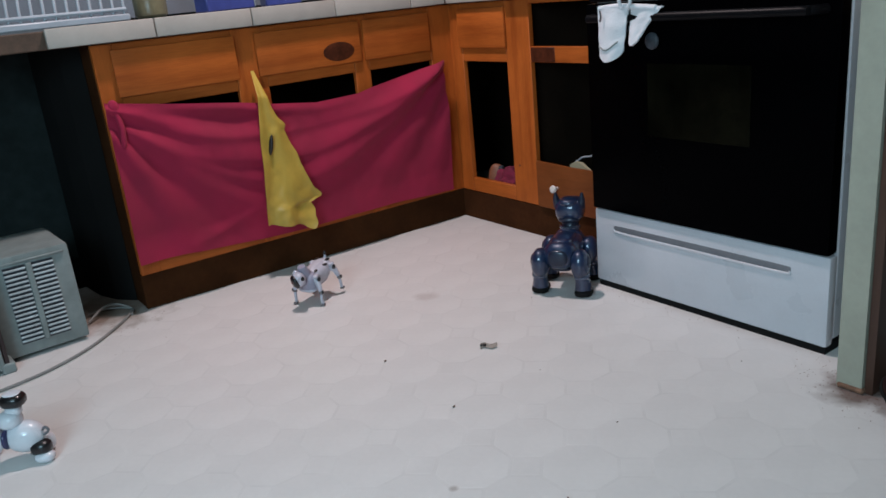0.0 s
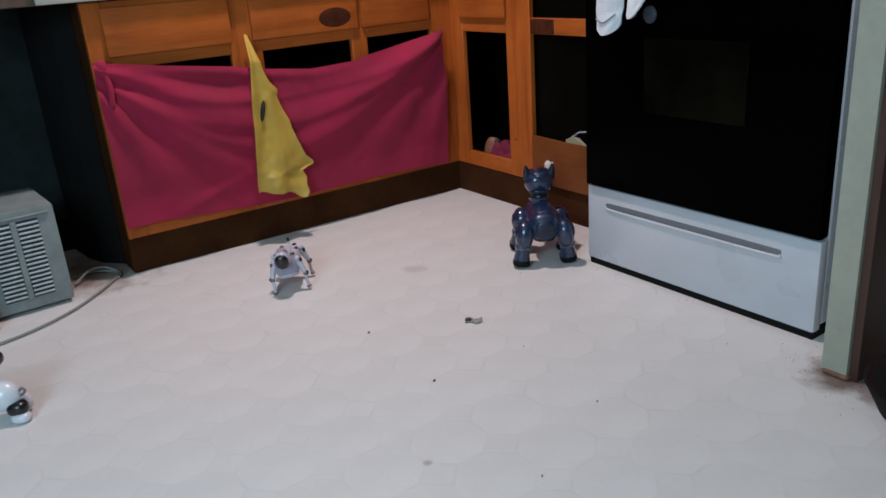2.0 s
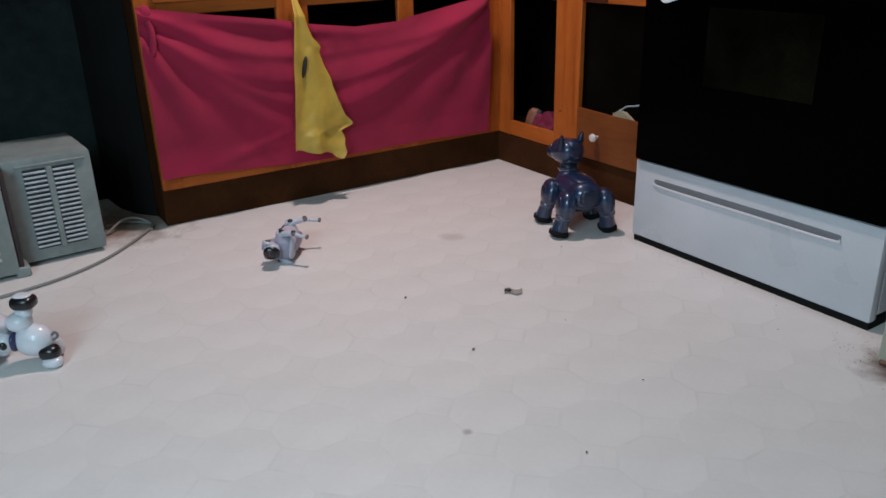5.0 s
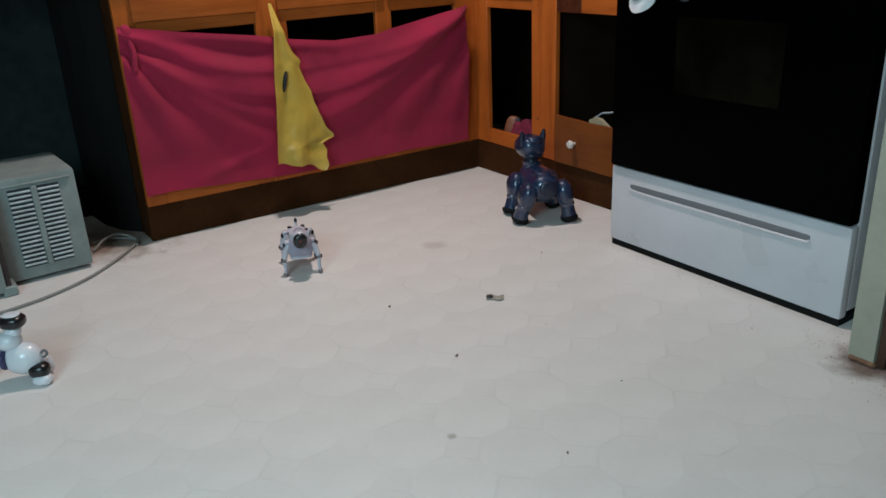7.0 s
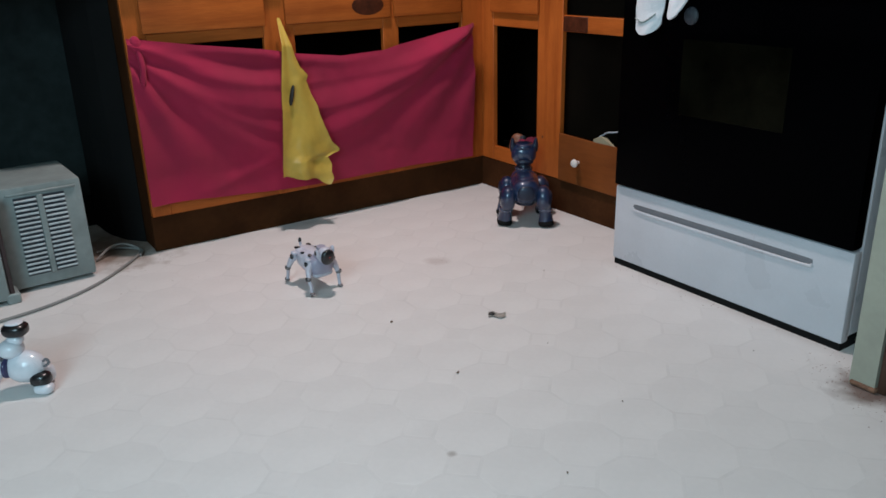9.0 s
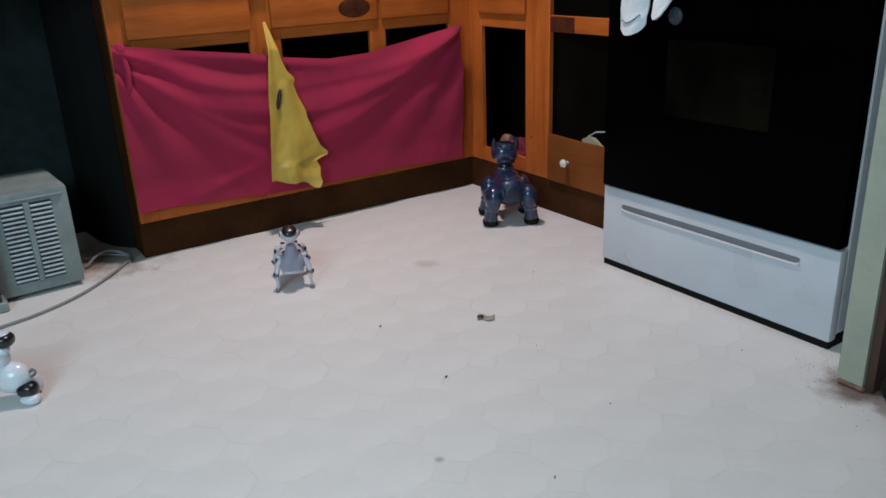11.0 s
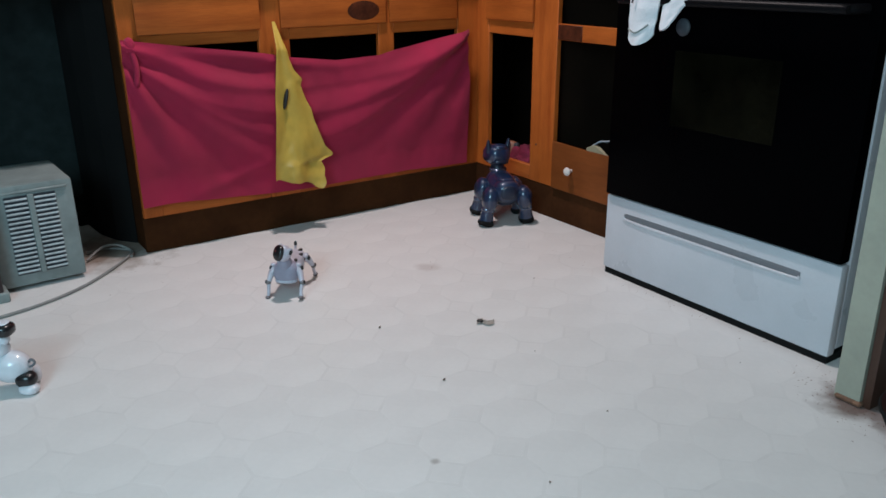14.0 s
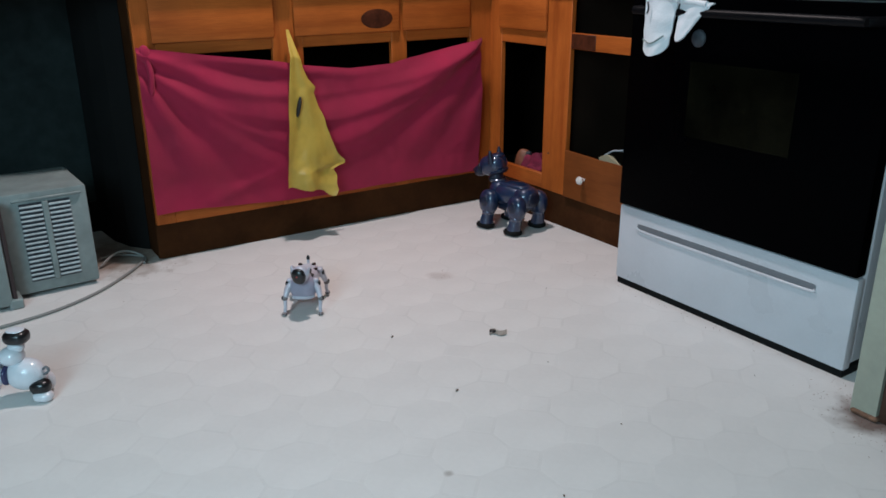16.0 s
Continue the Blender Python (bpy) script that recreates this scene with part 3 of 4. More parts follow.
# ---- air conditioner in the empty bay ----
def air_conditioner():
    a = thing("air_conditioner", "weathered grey window air conditioner standing on the floor", "air conditioner", pose(-1.552, -0.100, 0, 0, 0, 3))
    # local: the grille face looks along -y, x runs from 0 leftwards to negative values
    bm = box(-0.236, 0.0, 0.0, 0.285, 0.012, 0.316, 0.010, seg=2)
    part("case", bm, AC_BODY, a)
    for x0, x1 in ((-0.186, -0.126), (-0.108, -0.050)):
        part("coil", box(x0, x1, -0.0015, 0.004, 0.048, 0.284), AC_DARK, a, "dark coil behind the louvres")
        for k in range(17):
            z = 0.054 + k * 0.0136
            louvre = box(x0, x1, -0.0075, 0.0, z, z + 0.0054, 0.0012)
            part("louvre", louvre, AC_SLAT, a, smooth=False)
    part("grille_rim", box(-0.205, -0.016, -0.006, 0.0, 0.292, 0.299, 0.002), AC_BODY, a)
    part("grille_bar", box(-0.125, -0.109, -0.008, 0.0, 0.046, 0.286, 0.002), AC_BODY, a)
    part("foot", box(-0.262, -0.225, -0.070, 0.02, 0.0, 0.030, 0.004), AC_BODY, a)
    part("seal", box(-0.250, -0.238, -0.062, 0.285, 0.022, 0.305, 0.002), AC_RED, a, "dark red foam seal")
    front = part("front_housing", box(-0.640, -0.251, -0.070, 0.285, 0.012, 0.312, 0.012, seg=2), AC_BODY, a)
    for k in range(11):
        part("front_slat", box(-0.600, -0.290, -0.075, -0.068, 0.06 + k * 0.02, 0.069 + k * 0.02, 0.002), AC_SLAT, front, smooth=False)


def power_cord():
    pts = [(-1.515, 0.10, 0.010), (-1.46, 0.115, 0.008), (-1.40, 0.075, 0.006), (-1.392, 0.03, 0.006), (-1.44, -0.045, 0.006), (-1.53, -0.145, 0.006),
           (-1.607, -0.209, 0.006), (-1.69, -0.256, 0.006), (-1.768, -0.284, 0.006), (-1.88, -0.305, 0.006), (-2.05, -0.31, 0.006), (-2.3, -0.27, 0.006)]
    tagged(part("power_cord", tube(smooth_path(pts, 8), 0.0042, 8), CORD), "grey power cord lying in a curve on the floor", "cord")
    pts = [(-1.53, 0.03, 0.007), (-1.47, 0.07, 0.030), (-1.42, 0.085, 0.022), (-1.385, 0.045, 0.006), (-1.40, -0.005, 0.005)]
    tagged(part("power_cord", tube(smooth_path(pts, 8), 0.004, 8), CORD), "pale loop of cord beside the cabinet", "cord")


air_conditioner()
power_cord()


# ---- clutter ----
def dish_rack():
    r = thing("dish_rack", "white wire dish rack on a tray by the sink", "dish rack")
    tray = box(-2.05, -1.19, 0.05, 0.40, 0.9226, 0.944, 0.004)
    part("tray", tray, RACK, r, "white drip tray")
    part("rim", tube([(-2.05, 0.055, 0.958), (-1.20, 0.055, 0.958), (-1.195, 0.39, 0.958), (-2.05, 0.39, 0.958)], 0.006, 8), RACK, r)
    for k in range(26):
        x = -2.03 + k * 0.033
        part("tine", tube(smooth_path([(x, 0.058, 0.945), (x + 0.004, 0.066, 0.99), (x + 0.012, 0.09, 1.04)], 3), 0.0045, 6), RACK, r)


def counter_things():
    jar = thing("jar", "squat olive glass jar on the counter", "jar", pose(-1.05, 0.30, 0.9226))
    part("glass", lathe([(0.045, 0), (0.055, 0.01), (0.056, 0.09), (0.040, 0.115), (0.040, 0.125)]), OLIVE, jar)
    part("lid", lathe([(0.044, 0.1255), (0.044, 0.148), (0.040, 0.152)]), RACK, jar, "pale screw lid")
    pack = thing("carton", "blue carton lying on the counter", "box", pose(-0.80, 0.25, 0.9226, 0, 0, 12))
    part("box", box(-0.10, 0.10, -0.04, 0.04, 0, 0.075, 0.004), BLUE_GLASS, pack)
    part("flap", box(0.1005, 0.104, -0.038, 0.038, 0.004, 0.07, 0.001), RACK, pack, "pale end flap")
    tin = thing("carton", "small navy carton near the corner", "box", pose(-0.55, 0.32, 0.9226, 0, 0, -8))
    part("box", box(-0.07, 0.07, -0.04, 0.04, 0, 0.10, 0.004), BLUE_GLASS, tin)


def cabinet_clutter():
    c = thing("cloth_bundle", "crimson cloth bundle inside the open cabinet", "cloth", pose(0.085, -0.205, 0.1362))
    bm = blob(0, 0, 0.034, 0.045, 0.062, 0.040, seg=24, rings=16)
    for v in bm.verts:
        v.co *= 1 + 0.45 * noise.noise(v.co * 30)
        v.co.z = max(v.co.z, 0)
    part("cloth", bm, RED_CLOTH, c)
    t = thing("toy_block", "orange-tan plastic toy lump on the cabinet floor", "toy", pose(0.075, -0.130, 0.1362, 0, 0, 20))
    part("lump", blob(0, 0, 0.044, 0.020, 0.029, 0.044, 0.7, turn=(12, 8, 15)), TAN, t)
    part("dark_end", blob(0.004, -0.024, 0.064, 0.014, 0.012, 0.018, 0.7), AC_DARK, t, "dark grey end")
    g = thing("bottle", "small grey bottle inside the open cabinet", "bottle", pose(0.11, -0.300, 0.1362))
    part("body", lathe([(0.024, 0), (0.026, 0.01), (0.026, 0.10), (0.012, 0.13), (0.012, 0.15)], 16), GROOVE, g)
    part("cap", lathe([(0.014, 0.1505), (0.014, 0.170), (0.010, 0.174)], 16), RACK, g)
    w = thing("spoon", "pale spoon lying in the open cabinet", "spoon", pose(0.06, -0.100, 0.1362, 0, 0, 60))
    part("bowl", blob(0.02, 0, 0.008, 0.018, 0.012, 0.006), RACK, w)
    part("handle", tube([(0, 0, 0.006), (-0.08, 0.01, 0.006)], 0.004, 8), RACK, w)
    p = thing("wire_hanger", "thin white wire arching out of the low drawer", "wire", pose(0.03, -0.66, 0.1362))
    part("wire", tube(smooth_path([(0.03, 0.065, 0.0), (0.03, 0.060, 0.135), (0.03, 0.035, 0.165), (0.03, -0.005, 0.180), (0.03, -0.12, 0.182), (0.03, -0.16, 0.0)]), 0.0030, 8), RACK, p)
    s = thing("papers", "cream papers leaning in the low drawer", "papers", pose(0.040, -0.755, 0.1362, 0, -3, 0))
    for k in range(3):
        part("paper", plate([(0.140 - 0.02 * k, 0.001), (0.147 - 0.012 * k, 0.152), (0.107 - 0.006 * k, 0.170 - 0.003 * k), (0.050, 0.141 - 0.004 * k), (-0.10, 0.10), (-0.10, 0.001)], -0.004 + 0.006 * k, -0.0005 + 0.006 * k), PAPER, s)


def floor_litter():
    w = thing("wrapper", "torn grey and black scrap of wrapper on the floor", "litter", pose(-0.746, -1.066, 0.0005, 0, 0, -35))
    bm = sheet(lambda u, v: ((u - 0.5) * 0.046, (v - 0.5) * 0.026 + 0.006 * math.sin(u * 7), 0.003 + 0.005 * abs(noise.noise((u * 5, v * 4, 1)))), 12, 8, 0.0012)
    part("scrap", bm, FOIL, w)
    part("black_end", blob(-0.014, 0.002, 0.005, 0.009, 0.008, 0.004, seg=12, rings=8), BLACK, w, "black torn end")
    for x, y, r, a in ((-0.992, -0.932, 0.0050, 35), (-1.006, -1.257, 0.0048, 20), (-0.743, -1.266, 0.0024, 80), (-0.794, -1.566, 0.0028, 150),
                       (-1.057, -1.683, 0.0034, 60), (-0.380, -1.588, 0.0024, 40), (-0.438, -0.898, 0.0026, 15)):
        c = thing("crumb", "small brown crumb on the pale floor", "litter", pose(x, y, 0.0008, 0, 0, a), "crumbs on the floor")
        bm = blob(0, 0, r * 0.4, r, r * 0.5, r * 0.4, seg=10, rings=6)
        for v in bm.verts:
            v.co *= 1 + 0.3 * noise.noise(v.co * 400 + Vector((x, y, 0)) * 50)
        part("piece", bm, CRUMB, c)


def pot():
    p = thing("pet_bowl", "dark bowl with a red inside on the floor", "bowl", pose(-0.335, -2.055, 0))
    part("side", lathe([(0.110, 0), (0.118, 0.004), (0.145, 0.058), (0.150, 0.066), (0.146, 0.070)], 36), RUBBER_AND_GAP, p)
    part("inside", lathe([(0.03, 0.014), (0.100, 0.016), (0.138, 0.066), (0.1445, 0.0712), (0.1385, 0.0715), (0.02, 0.020)], 36), POT, p, "dark red enamel inside")


dish_rack()
counter_things()
cabinet_clutter()
floor_litter()
pot()


# ---- the three robot pets ----
def blue_dog():
    """Looks along +y; its feet stand on z = 0."""
    d = thing("robot_dog", "shiny dark blue robot dog with pointed ears, walking", "robot dog")
    bm = blob(0, 0.010, 0.148, 0.052, 0.088, 0.044, 0.85, 26, 16)
    blob(0, -0.058, 0.146, 0.050, 0.042, 0.044, 0.85, 22, 14, bm)
    blob(0, 0.060, 0.150, 0.050, 0.038, 0.046, 0.9, 22, 14, bm)
    part("body", bm, BLUE, d)
    part("back_plate", blob(0, -0.010, 0.182, 0.034, 0.060, 0.014, 0.7), BLUE, d, "glossy saddle plate")
    part("belly", blob(0, 0.0, 0.106, 0.040, 0.072, 0.020, 0.7), DEEP_BLUE, d, "darker belly")
    part("rump_plate", blob(0, -0.094, 0.146, 0.030, 0.010, 0.026, 0.8), DEEP_BLUE, d, "darker rump plate")
    part("neck", tube(smooth_path([(0, 0.062, 0.165), (0, 0.080, 0.190), (0, 0.086, 0.222)], 4), 0.026, 16), DEEP_BLUE, d)
    part("collar", lathe([(0.029, 0), (0.033, 0.004), (0.033, 0.010), (0.029, 0.014)], 22, (0, 0.078, 0.186)), SILVER, d, "silver-blue collar")
    head = part("head", blob(0, 0.005, 0.026, 0.046, 0.050, 0.038, 0.75, 26, 16), BLUE, d, at=pose(0, 0.086, 0.222))
    part("muzzle", blob(0, 0.052, 0.014, 0.030, 0.032, 0.022, 0.8), DEEP_BLUE, head)
    part("nose", blob(0, 0.084, 0.020, 0.009, 0.007, 0.007), GLOSS_BLACK, head)
    part("crown", blob(0, -0.010, 0.052, 0.030, 0.034, 0.014, 0.8), BLUE, head, "bright blue crown plate")
    part("jaw", blob(0, -0.006, 0.0, 0.036, 0.040, 0.014, 0.8), DEEP_BLUE, head)
    for s in (-1, 1):
        part("eye", blob(s * 0.026, 0.048, 0.034, 0.010, 0.006, 0.009), GLOSS_BLACK, head)
        part("ear", tube([(s * 0.036, -0.006, 0.036), (s * 0.041, -0.010, 0.062), (s * 0.042, -0.014, 0.082)], [0.014, 0.010, 0.004], 12), DEEP_BLUE, head)
    for s in (-1, 1):
        for y in (-0.066, 0.066):
            leg = part("leg", blob(s * 0.003, 0, -0.010, 0.028, 0.038, 0.046, 0.85, 20, 12), BLUE, d, at=pose(s * 0.058, y, 0.130))
            part("hip_cap", blob(s * 0.0285, 0, -0.004, 0.005, 0.018, 0.020), DEEP_BLUE, leg)
            part("knee", blob(s * 0.006, -0.004, -0.047, 0.024, 0.021, 0.013, 0.8), SILVER, leg, "silver-blue knee joint")
            part("shin", tube([(s * 0.006, -0.004, -0.044), (s * 0.006, 0.002, -0.068), (s * 0.006, 0.004, -0.090)], [0.021, 0.023, 0.026], 16), BLUE, leg)
            part("stud", blob(s * 0.020, 0.018, -0.066, 0.006, 0.006, 0.006, seg=12, rings=8), KNOB, leg, "small white stud")
            part("foot", blob(s * 0.006, 0.008, -0.098, 0.027, 0.034, 0.0125, 0.7), RUBBER_AND_GAP, leg, "black rubber foot")
    return d


def white_dog():
    """Looks along +y; its feet stand on z = 0."""
    d = thing("robot_dog", "small white robot dog with black visor and thin legs", "robot dog")
    bm = blob(0, 0.0, 0.082, 0.037, 0.056, 0.030, 0.72, 22, 14)
    blob(0, -0.043, 0.088, 0.034, 0.022, 0.024, 0.75, 18, 12, bm)
    part("body", bm, DOG_WHITE, d)
    part("chest", blob(0, 0.044, 0.078, 0.037, 0.027, 0.034, 0.78), GREY_TOY, d, "pale lilac chest")
    part("bib", blob(0, 0.048, 0.054, 0.033, 0.021, 0.008, 0.7), DOG_WHITE, d, "white band under the chest")
    part("belly", blob(0, -0.004, 0.054, 0.024, 0.046, 0.008, 0.8), GREY_TOY, d)
    part("saddle", blob(0, -0.008, 0.107, 0.017, 0.036, 0.006, 0.6), DOG_WHITE, d, "raised white back plate")
    for x, y, z, a in ((0.024, -0.006, 0.105, 20), (-0.025, -0.022, 0.105, -25), (-0.022, 0.022, 0.105, 15), (0.021, 0.026, 0.106, -20), (0.019, -0.050, 0.109, 35), (-0.018, -0.052, 0.109, -10)):
        part("spot", blob(x, y, z, 0.0065, 0.012, 0.004, seg=12, rings=8, turn=(0, 0, a)), GLOSS_BLACK, d, "black spot")
    part("tail", tube(smooth_path([(0, -0.058, 0.100), (0, -0.067, 0.108), (0, -0.070, 0.120)], 4), [0.005] * 4 + [0.004] * 4 + [0.003], 8), DOG_WHITE, d)
    part("tail_tip", blob(0, -0.0705, 0.122, 0.005, 0.005, 0.009, seg=10, rings=8), GLOSS_BLACK, d, "black tail tip")
    part("neck", tube([(0, -0.006, -0.012), (0, 0.008, 0.016), (0, 0.012, 0.040)], [0.027, 0.020, 0.013], 14), GREY_TOY, d, at=pose(0, 0.048, 0.098))
    head = part("head", blob(0, 0.0, 0.0, 0.0225, 0.020, 0.024, 0.9, 20, 14), DOG_WHITE, d, at=pose(0, 0.074, 0.134))
    part("visor", blob(0, 0.0135, -0.001, 0.0208, 0.012, 0.0232, 0.9, 20, 12), GLOSS_BLACK, head, "glossy black face visor")
    part("lens", blob(0, 0.0253, 0.003, 0.003, 0.002, 0.0022, seg=10, rings=8), TOY_RED, head, "small red light on the visor")
    for s in (-1, 1):
        part("ear", blob(s * 0.0230, -0.004, 0.006, 0.005, 0.011, 0.017, seg=12, rings=10, turn=(0, s * 14, 0)), DOG_WHITE, head)
        part("ear_spot", blob(s * 0.0280, -0.006, 0.010, 0.0025, 0.006, 0.008, seg=10, rings=8), GLOSS_BLACK, head, "black ear spot")
    for s in (-1, 1):
        for y, k in ((-0.044, -1), (0.044, 1)):
            leg = part("leg", tube([(-s * 0.004, 0, 0.006), (s * 0.008, k * 0.006, -0.010), (s * 0.013, k * 0.012, -0.034)], [0.012, 0.0095, 0.0070], 10), DOG_WHITE, d, at=pose(s * 0.034, y, 0.084))
            part("joint", blob(s * 0.011, 0, 0.004, 0.005, 0.008, 0.008, seg=12, rings=8), GLOSS_BLACK, leg, "black shoulder joint")
            part("shoulder_cap", blob(s * 0.003, 0, 0.014, 0.009, 0.011, 0.006, 0.8, seg=12, rings=8), DOG_WHITE, leg)
            part("knee", blob(s * 0.0145, k * 0.012, -0.037, 0.0085, 0.0085, 0.0085, seg=12, rings=8), DOG_JOINT, leg, "grey knee joint")
            part("knee_cap", blob(s * 0.0205, k * 0.013, -0.036, 0.0035, 0.006, 0.006, seg=10, rings=8), GLOSS_BLACK, leg)
            part("shin", tube([(s * 0.014, k * 0.012, -0.038), (s * 0.011, k * 0.017, -0.060), (s * 0.012, k * 0.017, -0.078)], [0.0058, 0.0048, 0.0050], 10), DOG_WHITE, leg)
            part("foot", blob(s * 0.012, k * 0.019, -0.079, 0.0072, 0.010, 0.005, seg=12, rings=8), DOG_JOINT, leg)
    return d


def puppy():
    """A third pet that lies still, looking along its own +y."""
    d = thing("robot_puppy", "white and black robot puppy lying on the floor", "robot dog", pose(-1.827, -0.735, 0, 0, 0, 56))
    part("body", blob(0, 0, 0.056, 0.034, 0.044, 0.037, 0.95, 24, 16), WHITE_TOY, d)
    part("shoulder", blob(0, 0.024, 0.100, 0.026, 0.027, 0.022, 0.9), WHITE_TOY, d)
    part("raised_ear", blob(0.008, 0.010, 0.144, 0.024, 0.027, 0.016, 0.7), GLOSS_BLACK, d, "black padded ear tip")
    part("ear_rim", blob(0.008, 0.010, 0.160, 0.017, 0.019, 0.003, 0.8), WHITE_TOY, d)
    part("ear_stalk", blob(0.006, 0.014, 0.120, 0.016, 0.018, 0.012, 0.8), WHITE_TOY, d)
    part("cuff", blob(-0.006, 0.034, 0.060, 0.030, 0.009, 0.024, 0.8), NAVY, d, "navy collar")
    head = part("head", blob(0.004, 0.088, 0.074, 0.036, 0.038, 0.044, 0.9, 24, 16), WHITE_TOY, d)
    part("ear", blob(0.0, 0.090, 0.130, 0.020, 0.022, 0.020, 0.8), GLOSS_BLACK, head, "black ear")
    part("button", blob(-0.030, 0.062, 0.098, 0.006, 0.008, 0.008, seg=12, rings=8), GLOSS_BLACK, head)
    part("button", blob(-0.038, 0.050, 0.060, 0.007, 0.009, 0.010, seg=12, rings=8), GLOSS_BLACK, head)
    part("cheek", blob(-0.022, 0.054, 0.060, 0.020, 0.020, 0.022), WHITE_TOY, head)
    leg = part("hind_leg", blob(-0.014, -0.036, 0.031, 0.020, 0.023, 0.018, 0.8), GLOSS_BLACK, d, "black hind leg")
    part("paw", blob(-0.022, -0.043, 0.012, 0.018, 0.022, 0.012, 0.8), WHITE_TOY, leg, "white paw")
    part("far_leg", blob(0.026, -0.026, 0.024, 0.016, 0.022, 0.024, 0.8), WHITE_TOY, d)
    for s in (-1, 1):
        part("front_paw", blob(s * 0.026, 0.105, 0.014, 0.016, 0.026, 0.014, 0.8), WHITE_TOY, d)
    part("tail", tube(smooth_path([(-0.004, -0.040, 0.056), (-0.004, -0.050, 0.060), (-0.004, -0.056, 0.068), (-0.004, -0.050, 0.075), (-0.004, -0.043, 0.069)], 4), 0.003, 8), GROOVE, d, "thin curled tail")


BLUE_DOG, WHITE_DOG = blue_dog(), white_dog()
puppy()


# ---- floor: embossed octagons with small squares between them ----
def floor():
    f = part("floor", box(WEST - 0.12, EAST + 0.12, SOUTH - 0.12, NORTH + 0.12, -0.08, -0.00012), GROUT, smooth=False)
    tagged(f, "pale cream sheet vinyl embossed with octagons", "floor", kind="structure")
    pitch, ox, oy, gap = 0.1524, -1.120, -1.322, 0.0070
    w = pitch / 2 - gap / 2
    k = pitch / 2 * math.tan(math.pi / 8) - gap * 0.2

    def octagon(half, cut):
        return [(half, -cut), (half, cut), (cut, half), (-cut, half), (-half, cut), (-half, -cut), (-cut, -half), (cut, -half)]

    def solid(outline, cx, cy, verts, faces):
        base, n = len(verts), len(outline)
        for scale, z in ((1.0, -0.00012), (0.985, 0.0)):
            verts.extend((cx + x * scale, cy + y * scale, z) for x, y in outline)
        faces.append([base + n + i for i in range(n)])
        for i in range(n):
            j = (i + 1) % n
            faces.append([base + i, base + j, base + n + j, base + n + i])

    def from_lists(name, verts, faces):
        me = bpy.data.meshes.new(name)
        me.from_pydata(verts, [], faces)
        me.materials.append(VINYL)
        return me

    verts, faces = [], []
    solid(octagon(w, k), 0, 0, verts, faces)
    one = from_lists("tile", verts, faces)
    verts, faces, sv, sf = [], [], [], []
    r = (pitch / 2 - pitch / 2 * math.tan(math.pi / 8)) - gap * 0.7
    for i in range(int((EAST - WEST) / pitch) + 2):
        for j in range(int((NORTH - SOUTH) / pitch) + 2):
            a, b = i - 15, j - 19
            x, y = ox + a * pitch, oy + b * pitch
            if not (WEST < x < EAST and SOUTH < y < NORTH):
                continue
            if -6 <= a <= 7 and -6 <= b <= 8:
                t = new("tile", one)
                t.parent = f
                t.location = (x, y, 0)
            else:
                solid(octagon(w, k), x, y, verts, faces)
            solid([(r, 0), (0, r), (-r, 0), (0, -r)], x + pitch / 2, y + pitch / 2, sv, sf)
    for name, v, c, label in (("far_tiles", verts, faces, "octagons of the outer floor"), ("small_squares", sv, sf, "small squares between the octagons")):
        ob = new(name, from_lists(name, v, c))
        ob.parent = f
        tagged(ob, label, kind="stuff")


def floor_dust():
    """Grime gathered along the foot of the partition, the stove and the gap beside the cabinet."""
    rng, bm = random.Random(4), bmesh.new()
    places = [(-0.345, -1.84, 0.03, 0.05, 90), (-0.30, -1.77, 0.03, 0.04, 50), (-0.40, -1.90, 0.03, 0.03, 20), (-1.45, 0.02, 0.07, 0.07, 110), (-1.48, 0.25, 0.10, 0.2, 160),
              (-0.24, -1.35, 0.018, 0.35, 60), (-0.645, -0.632, 0.03, 0.02, 6)]
    for cx, cy, sx, sy, count in places:
        for _ in range(count):
            x, y, r = rng.gauss(cx, sx), rng.gauss(cy, sy), rng.uniform(0.0004, 0.0013)
            got = bmesh.ops.create_icosphere(bm, subdivisions=1, radius=1)
            turn = rng.uniform(0, 3)
            for v in got["verts"]:
                p = Vector((v.co.x * r * 1.6, v.co.y * r, (v.co.z + 0.8) * r * 0.35))
                p.rotate(Euler((0, 0, turn)))
                v.co = p + Vector((x, y, 0))
    tagged(part("dust", bm, DIRT), "brown dust and grit along the edges of the floor", "dirt", kind="stuff")


floor()
floor_dust()


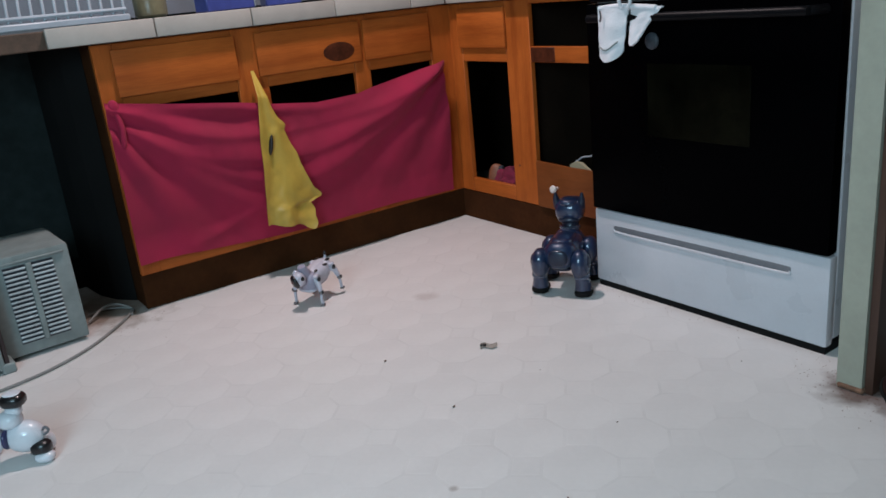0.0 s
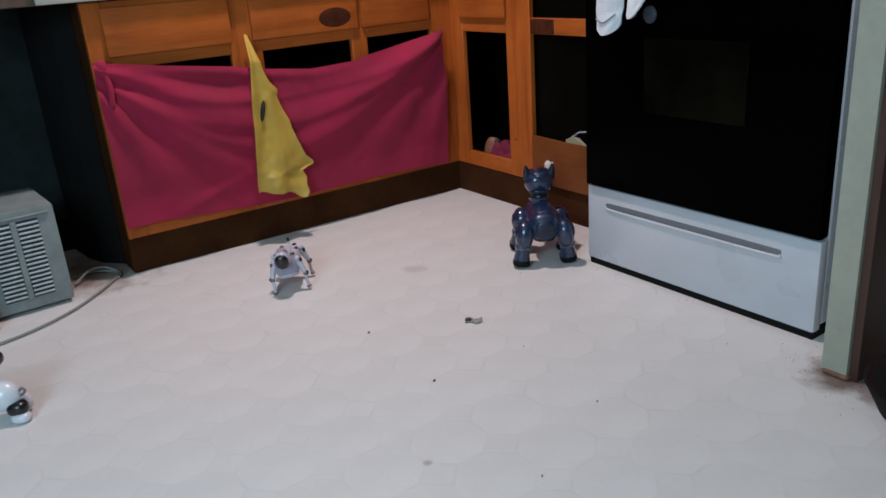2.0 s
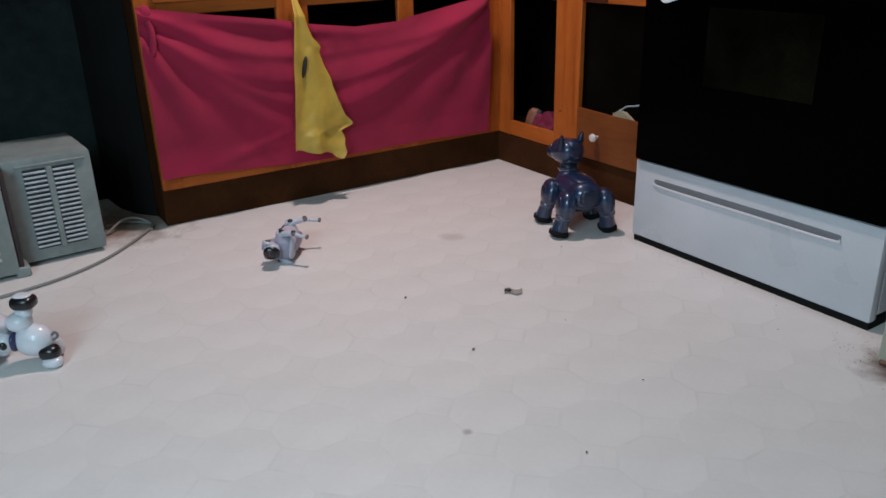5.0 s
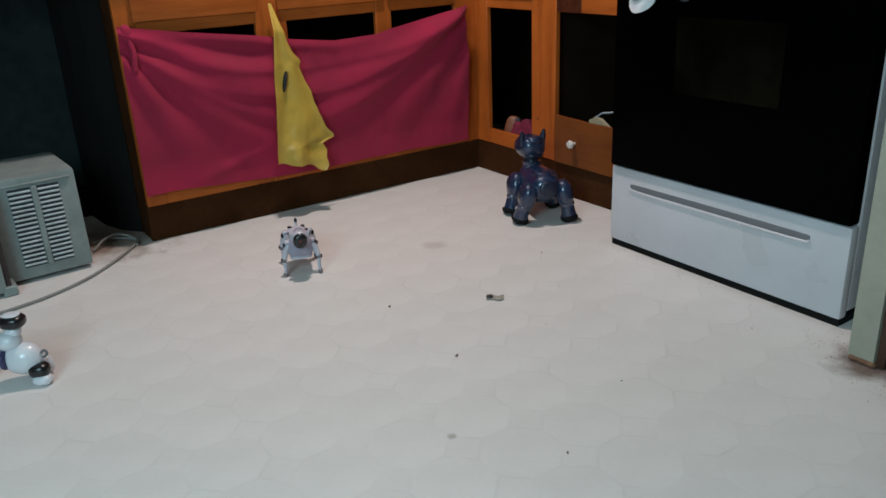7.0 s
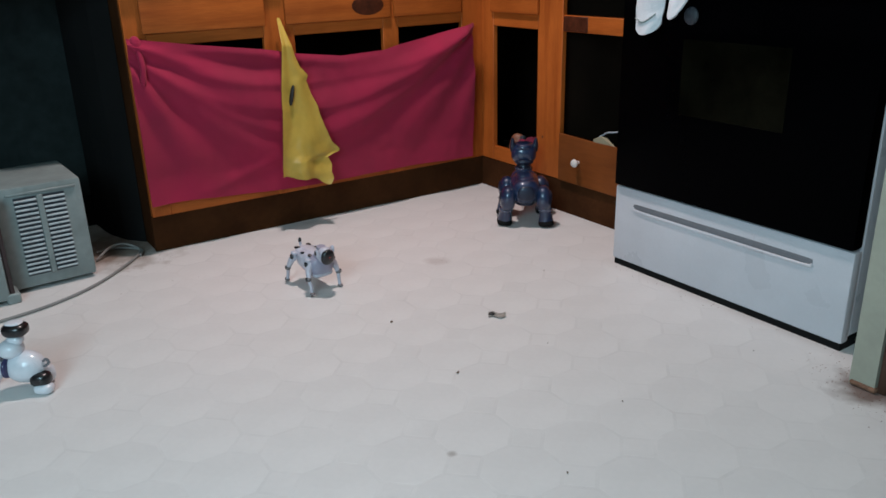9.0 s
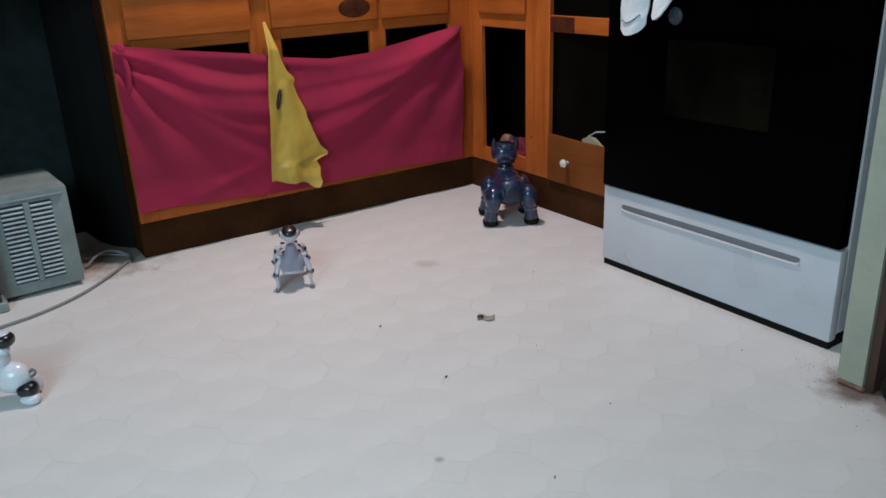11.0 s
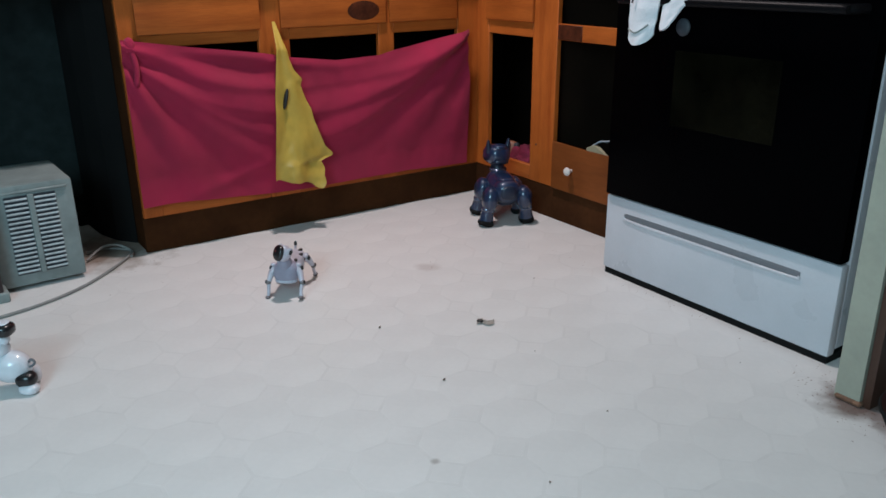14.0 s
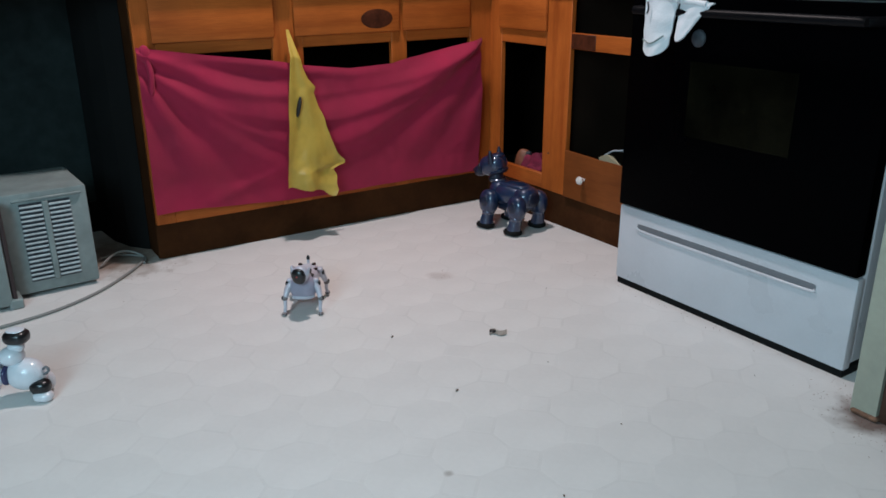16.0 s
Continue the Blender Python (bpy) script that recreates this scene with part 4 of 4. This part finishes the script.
# ---- what moves ----
def motions():
    blue = [(0, -0.300, -0.910, -58), (0.5, -0.325, -0.900, -48), (1, -0.312, -0.882, -45), (1.5, -0.300, -0.846, -36), (2, -0.293, -0.838, -36),
            (2.5, -0.277, -0.836, -28), (3, -0.276, -0.832, -25), (4, -0.285, -0.815, -22), (5, -0.289, -0.795, -20), (5.5, -0.288, -0.787, -18),
            (6, -0.286, -0.781, -16), (6.5, -0.262, -0.745, -22), (7, -0.226, -0.640, -22), (7.5, -0.222, -0.620, -27), (8, -0.184, -0.563, -30),
            (8.5, -0.170, -0.490, -22), (9, -0.172, -0.480, -36), (10, -0.174, -0.462, -32), (11.5, -0.175, -0.433, -28), (12, -0.165, -0.400, -18),
            (12.5, -0.160, -0.424, -29), (13, -0.165, -0.378, -14), (13.5, -0.155, -0.380, -20), (14, -0.155, -0.375, -24), (14.5, -0.156, -0.368, -10),
            (15, -0.166, -0.372, 12), (15.5, -0.166, -0.368, 16), (16, -0.158, -0.372, 12)]
    stance = [(0, 3), (1.5, 4), (3, 10), (6, 11), (8.5, 9), (9, 5), (11.5, 6), (12, 11), (14.4, 8), (15, 3), (16, 3)]
    walk(BLUE_DOG, [(t, pose(x, y, -0.0195 - 0.0002 * float(np.interp(t, *zip(*stance))), 0, 2.0 * math.sin(6.3 * t) * (t < 9.3), a)) for t, x, y, a in blue])
    white = [(0, -0.888, -0.366, 0.006, -7, 0, 118), (0.5, -0.908, -0.374, 0.006, -6, 0, 118), (1, -0.938, -0.404, 0.004, -4, 0, 128), (1.5, -0.955, -0.420, 0, 0, 0, 138),
             (2, -0.985, -0.470, 0, 0, 8, 148), (2.3, -1.03, -0.49, 0.012, -4, 45, 148), (2.5, -1.072, -0.500, 0.035, -4, 84, 143), (3, -1.052, -0.530, 0.036, -3, 90, 140),
             (4, -1.054, -0.530, 0.036, -3, 92, 140), (5.0, -1.058, -0.526, 0.036, -3, 82, 138), (5.5, -1.048, -0.532, 0.024, -12, 58, 118), (6, -1.046, -0.526, 0.010, -6, 34, 106),
             (6.5, -1.058, -0.530, 0, 0, 0, 126), (7, -1.052, -0.520, 0, 0, 0, 160), (7.5, -1.050, -0.540, 0, 0, 0, 178), (8, -1.058, -0.580, 0, 0, 0, 184),
             (8.5, -1.046, -0.575, 0, 0, 0, 188), (9, -1.042, -0.570, 0, 0, 0, 184), (10, -1.035, -0.53, 0, 0, 0, 170), (11.5, -1.040, -0.486, 0, 2, 0, 158),
             (12, -1.042, -0.488, 0, 2, 0, 158), (12.5, -1.048, -0.495, 0, 2, 0, 148), (13, -1.052, -0.500, 0, 0, 0, 142), (13.5, -1.056, -0.515, 0, 0, 0, 144),
             (14, -1.070, -0.545, 0, 0, 0, 142), (14.5, -1.066, -0.550, 0, 0, 0, 142), (15, -1.080, -0.575, 0, 0, 0, 138), (15.5, -1.094, -0.590, 0, 0, 0, 148), (16, -1.088, -0.605, 0, 0, 0, 148)]
    # it crouches with its feet spread fore and aft in the second half
    low = [(0, 0), (7, 0), (8, 0.2), (10, 0.3), (11.5, 0.35), (13, 0.5), (14, 0.8), (16, 0.6)]
    walk(WHITE_DOG, [(t, pose(x, y, z + 0.0005 - 0.011 * float(np.interp(t, *zip(*low))), rx, ry, a)) for t, x, y, z, rx, ry, a in white])
    # heads: the white one lifts and turns its head, the blue one looks about
    neck_up = [(0, -0.55), (1, -0.5), (2, -0.35), (2.5, 0), (3.2, -0.2), (5, -0.6), (5.5, -0.8), (6, -0.4), (7, -0.25), (9, -0.25), (10, 0.4), (11.5, 1), (12.5, 0.95), (13.1, 0.75), (13.6, 0.5), (14.1, 0.3), (14.6, 0), (16, 0)]
    turn = [(0, 34), (1, 24), (1.6, 18), (2, 0), (3, 20), (5.5, 8), (6, 14), (6.5, 24), (7, 0), (7.5, -12), (8, -4), (9, 0), (10, 0), (11.5, 0), (12.5, 6), (13.2, 14), (13.45, 48), (13.8, 52), (14, 44), (14.3, 16), (14.6, 8), (15, 22), (15.5, 14), (16, 16)]
    times = sorted({t for t, _ in neck_up} | {t for t, _ in turn})
    rows = []
    for t in times:
        up = float(np.interp(t, *zip(*neck_up)))
        side = float(np.interp(t, *zip(*turn)))
        rows.append((t, pose(0, 0.074 - 0.020 * up, 0.128 + 0.042 * up, -6 + 80 * max(up, 0) + 12 * min(up, 0), 0, -side)))
    for ob in WHITE_DOG.children:
        if ob.name.startswith("head"):
            walk(ob, rows)
    look_about = [(0, 0, 0), (1, 0, 0), (2.5, 4, 8), (3, 0, 22), (5.5, 0, 20), (6.5, 0, 14), (7.5, 0, 8), (9, 0, 0), (11.5, 0, 6), (12.5, 0, 4), (13, 0, 14), (13.5, -6, 16),
                  (14, -6, 14), (14.5, -12, 18), (15, -16, 20), (16, -16, 18)]
    for ob in BLUE_DOG.children:
        if ob.name.startswith("head"):
            walk(ob, [(t, pose(0, 0.086, 0.222, rx, 0, a)) for t, rx, a in look_about])
    # walking legs: opposite corners swing together
    for dog, reach, pace, span in ((BLUE_DOG, 13, 1.0, [(0, 1), (3, 0.7), (5, 0.7), (8, 1), (9.5, 0.5), (14.5, 0.5), (15, 0.1), (16, 0)]),
                                   (WHITE_DOG, 8, 0.8, [(0, 1), (2, 1), (2.5, 0.3), (6, 0.8), (9, 0.6), (10, 0.2), (13, 0.1), (14, 0.6), (16, 0.6)])):
        for ob in dog.children:
            if ob.name.startswith("leg"):
                x, y, z = ob.location
                phase = 0 if x * y > 0 else math.pi
                stretch = [(t, 20 * v * (1 if y > 0 else -1) * (dog is WHITE_DOG)) for t, v in low]
                rows = [(k * 0.25, pose(x, y, z, float(np.interp(k * 0.25, *zip(*stretch))) + reach * float(np.interp(k * 0.25, *zip(*span))) * math.sin(2 * math.pi * k * 0.25 / pace * 0.9 + phase + 0.4), (float(np.interp(k * 0.25, *zip(*stance))) if dog is BLUE_DOG else 3) * (-1 if x > 0 else 1))) for k in range(65)]
                walk(ob, rows)


motions()
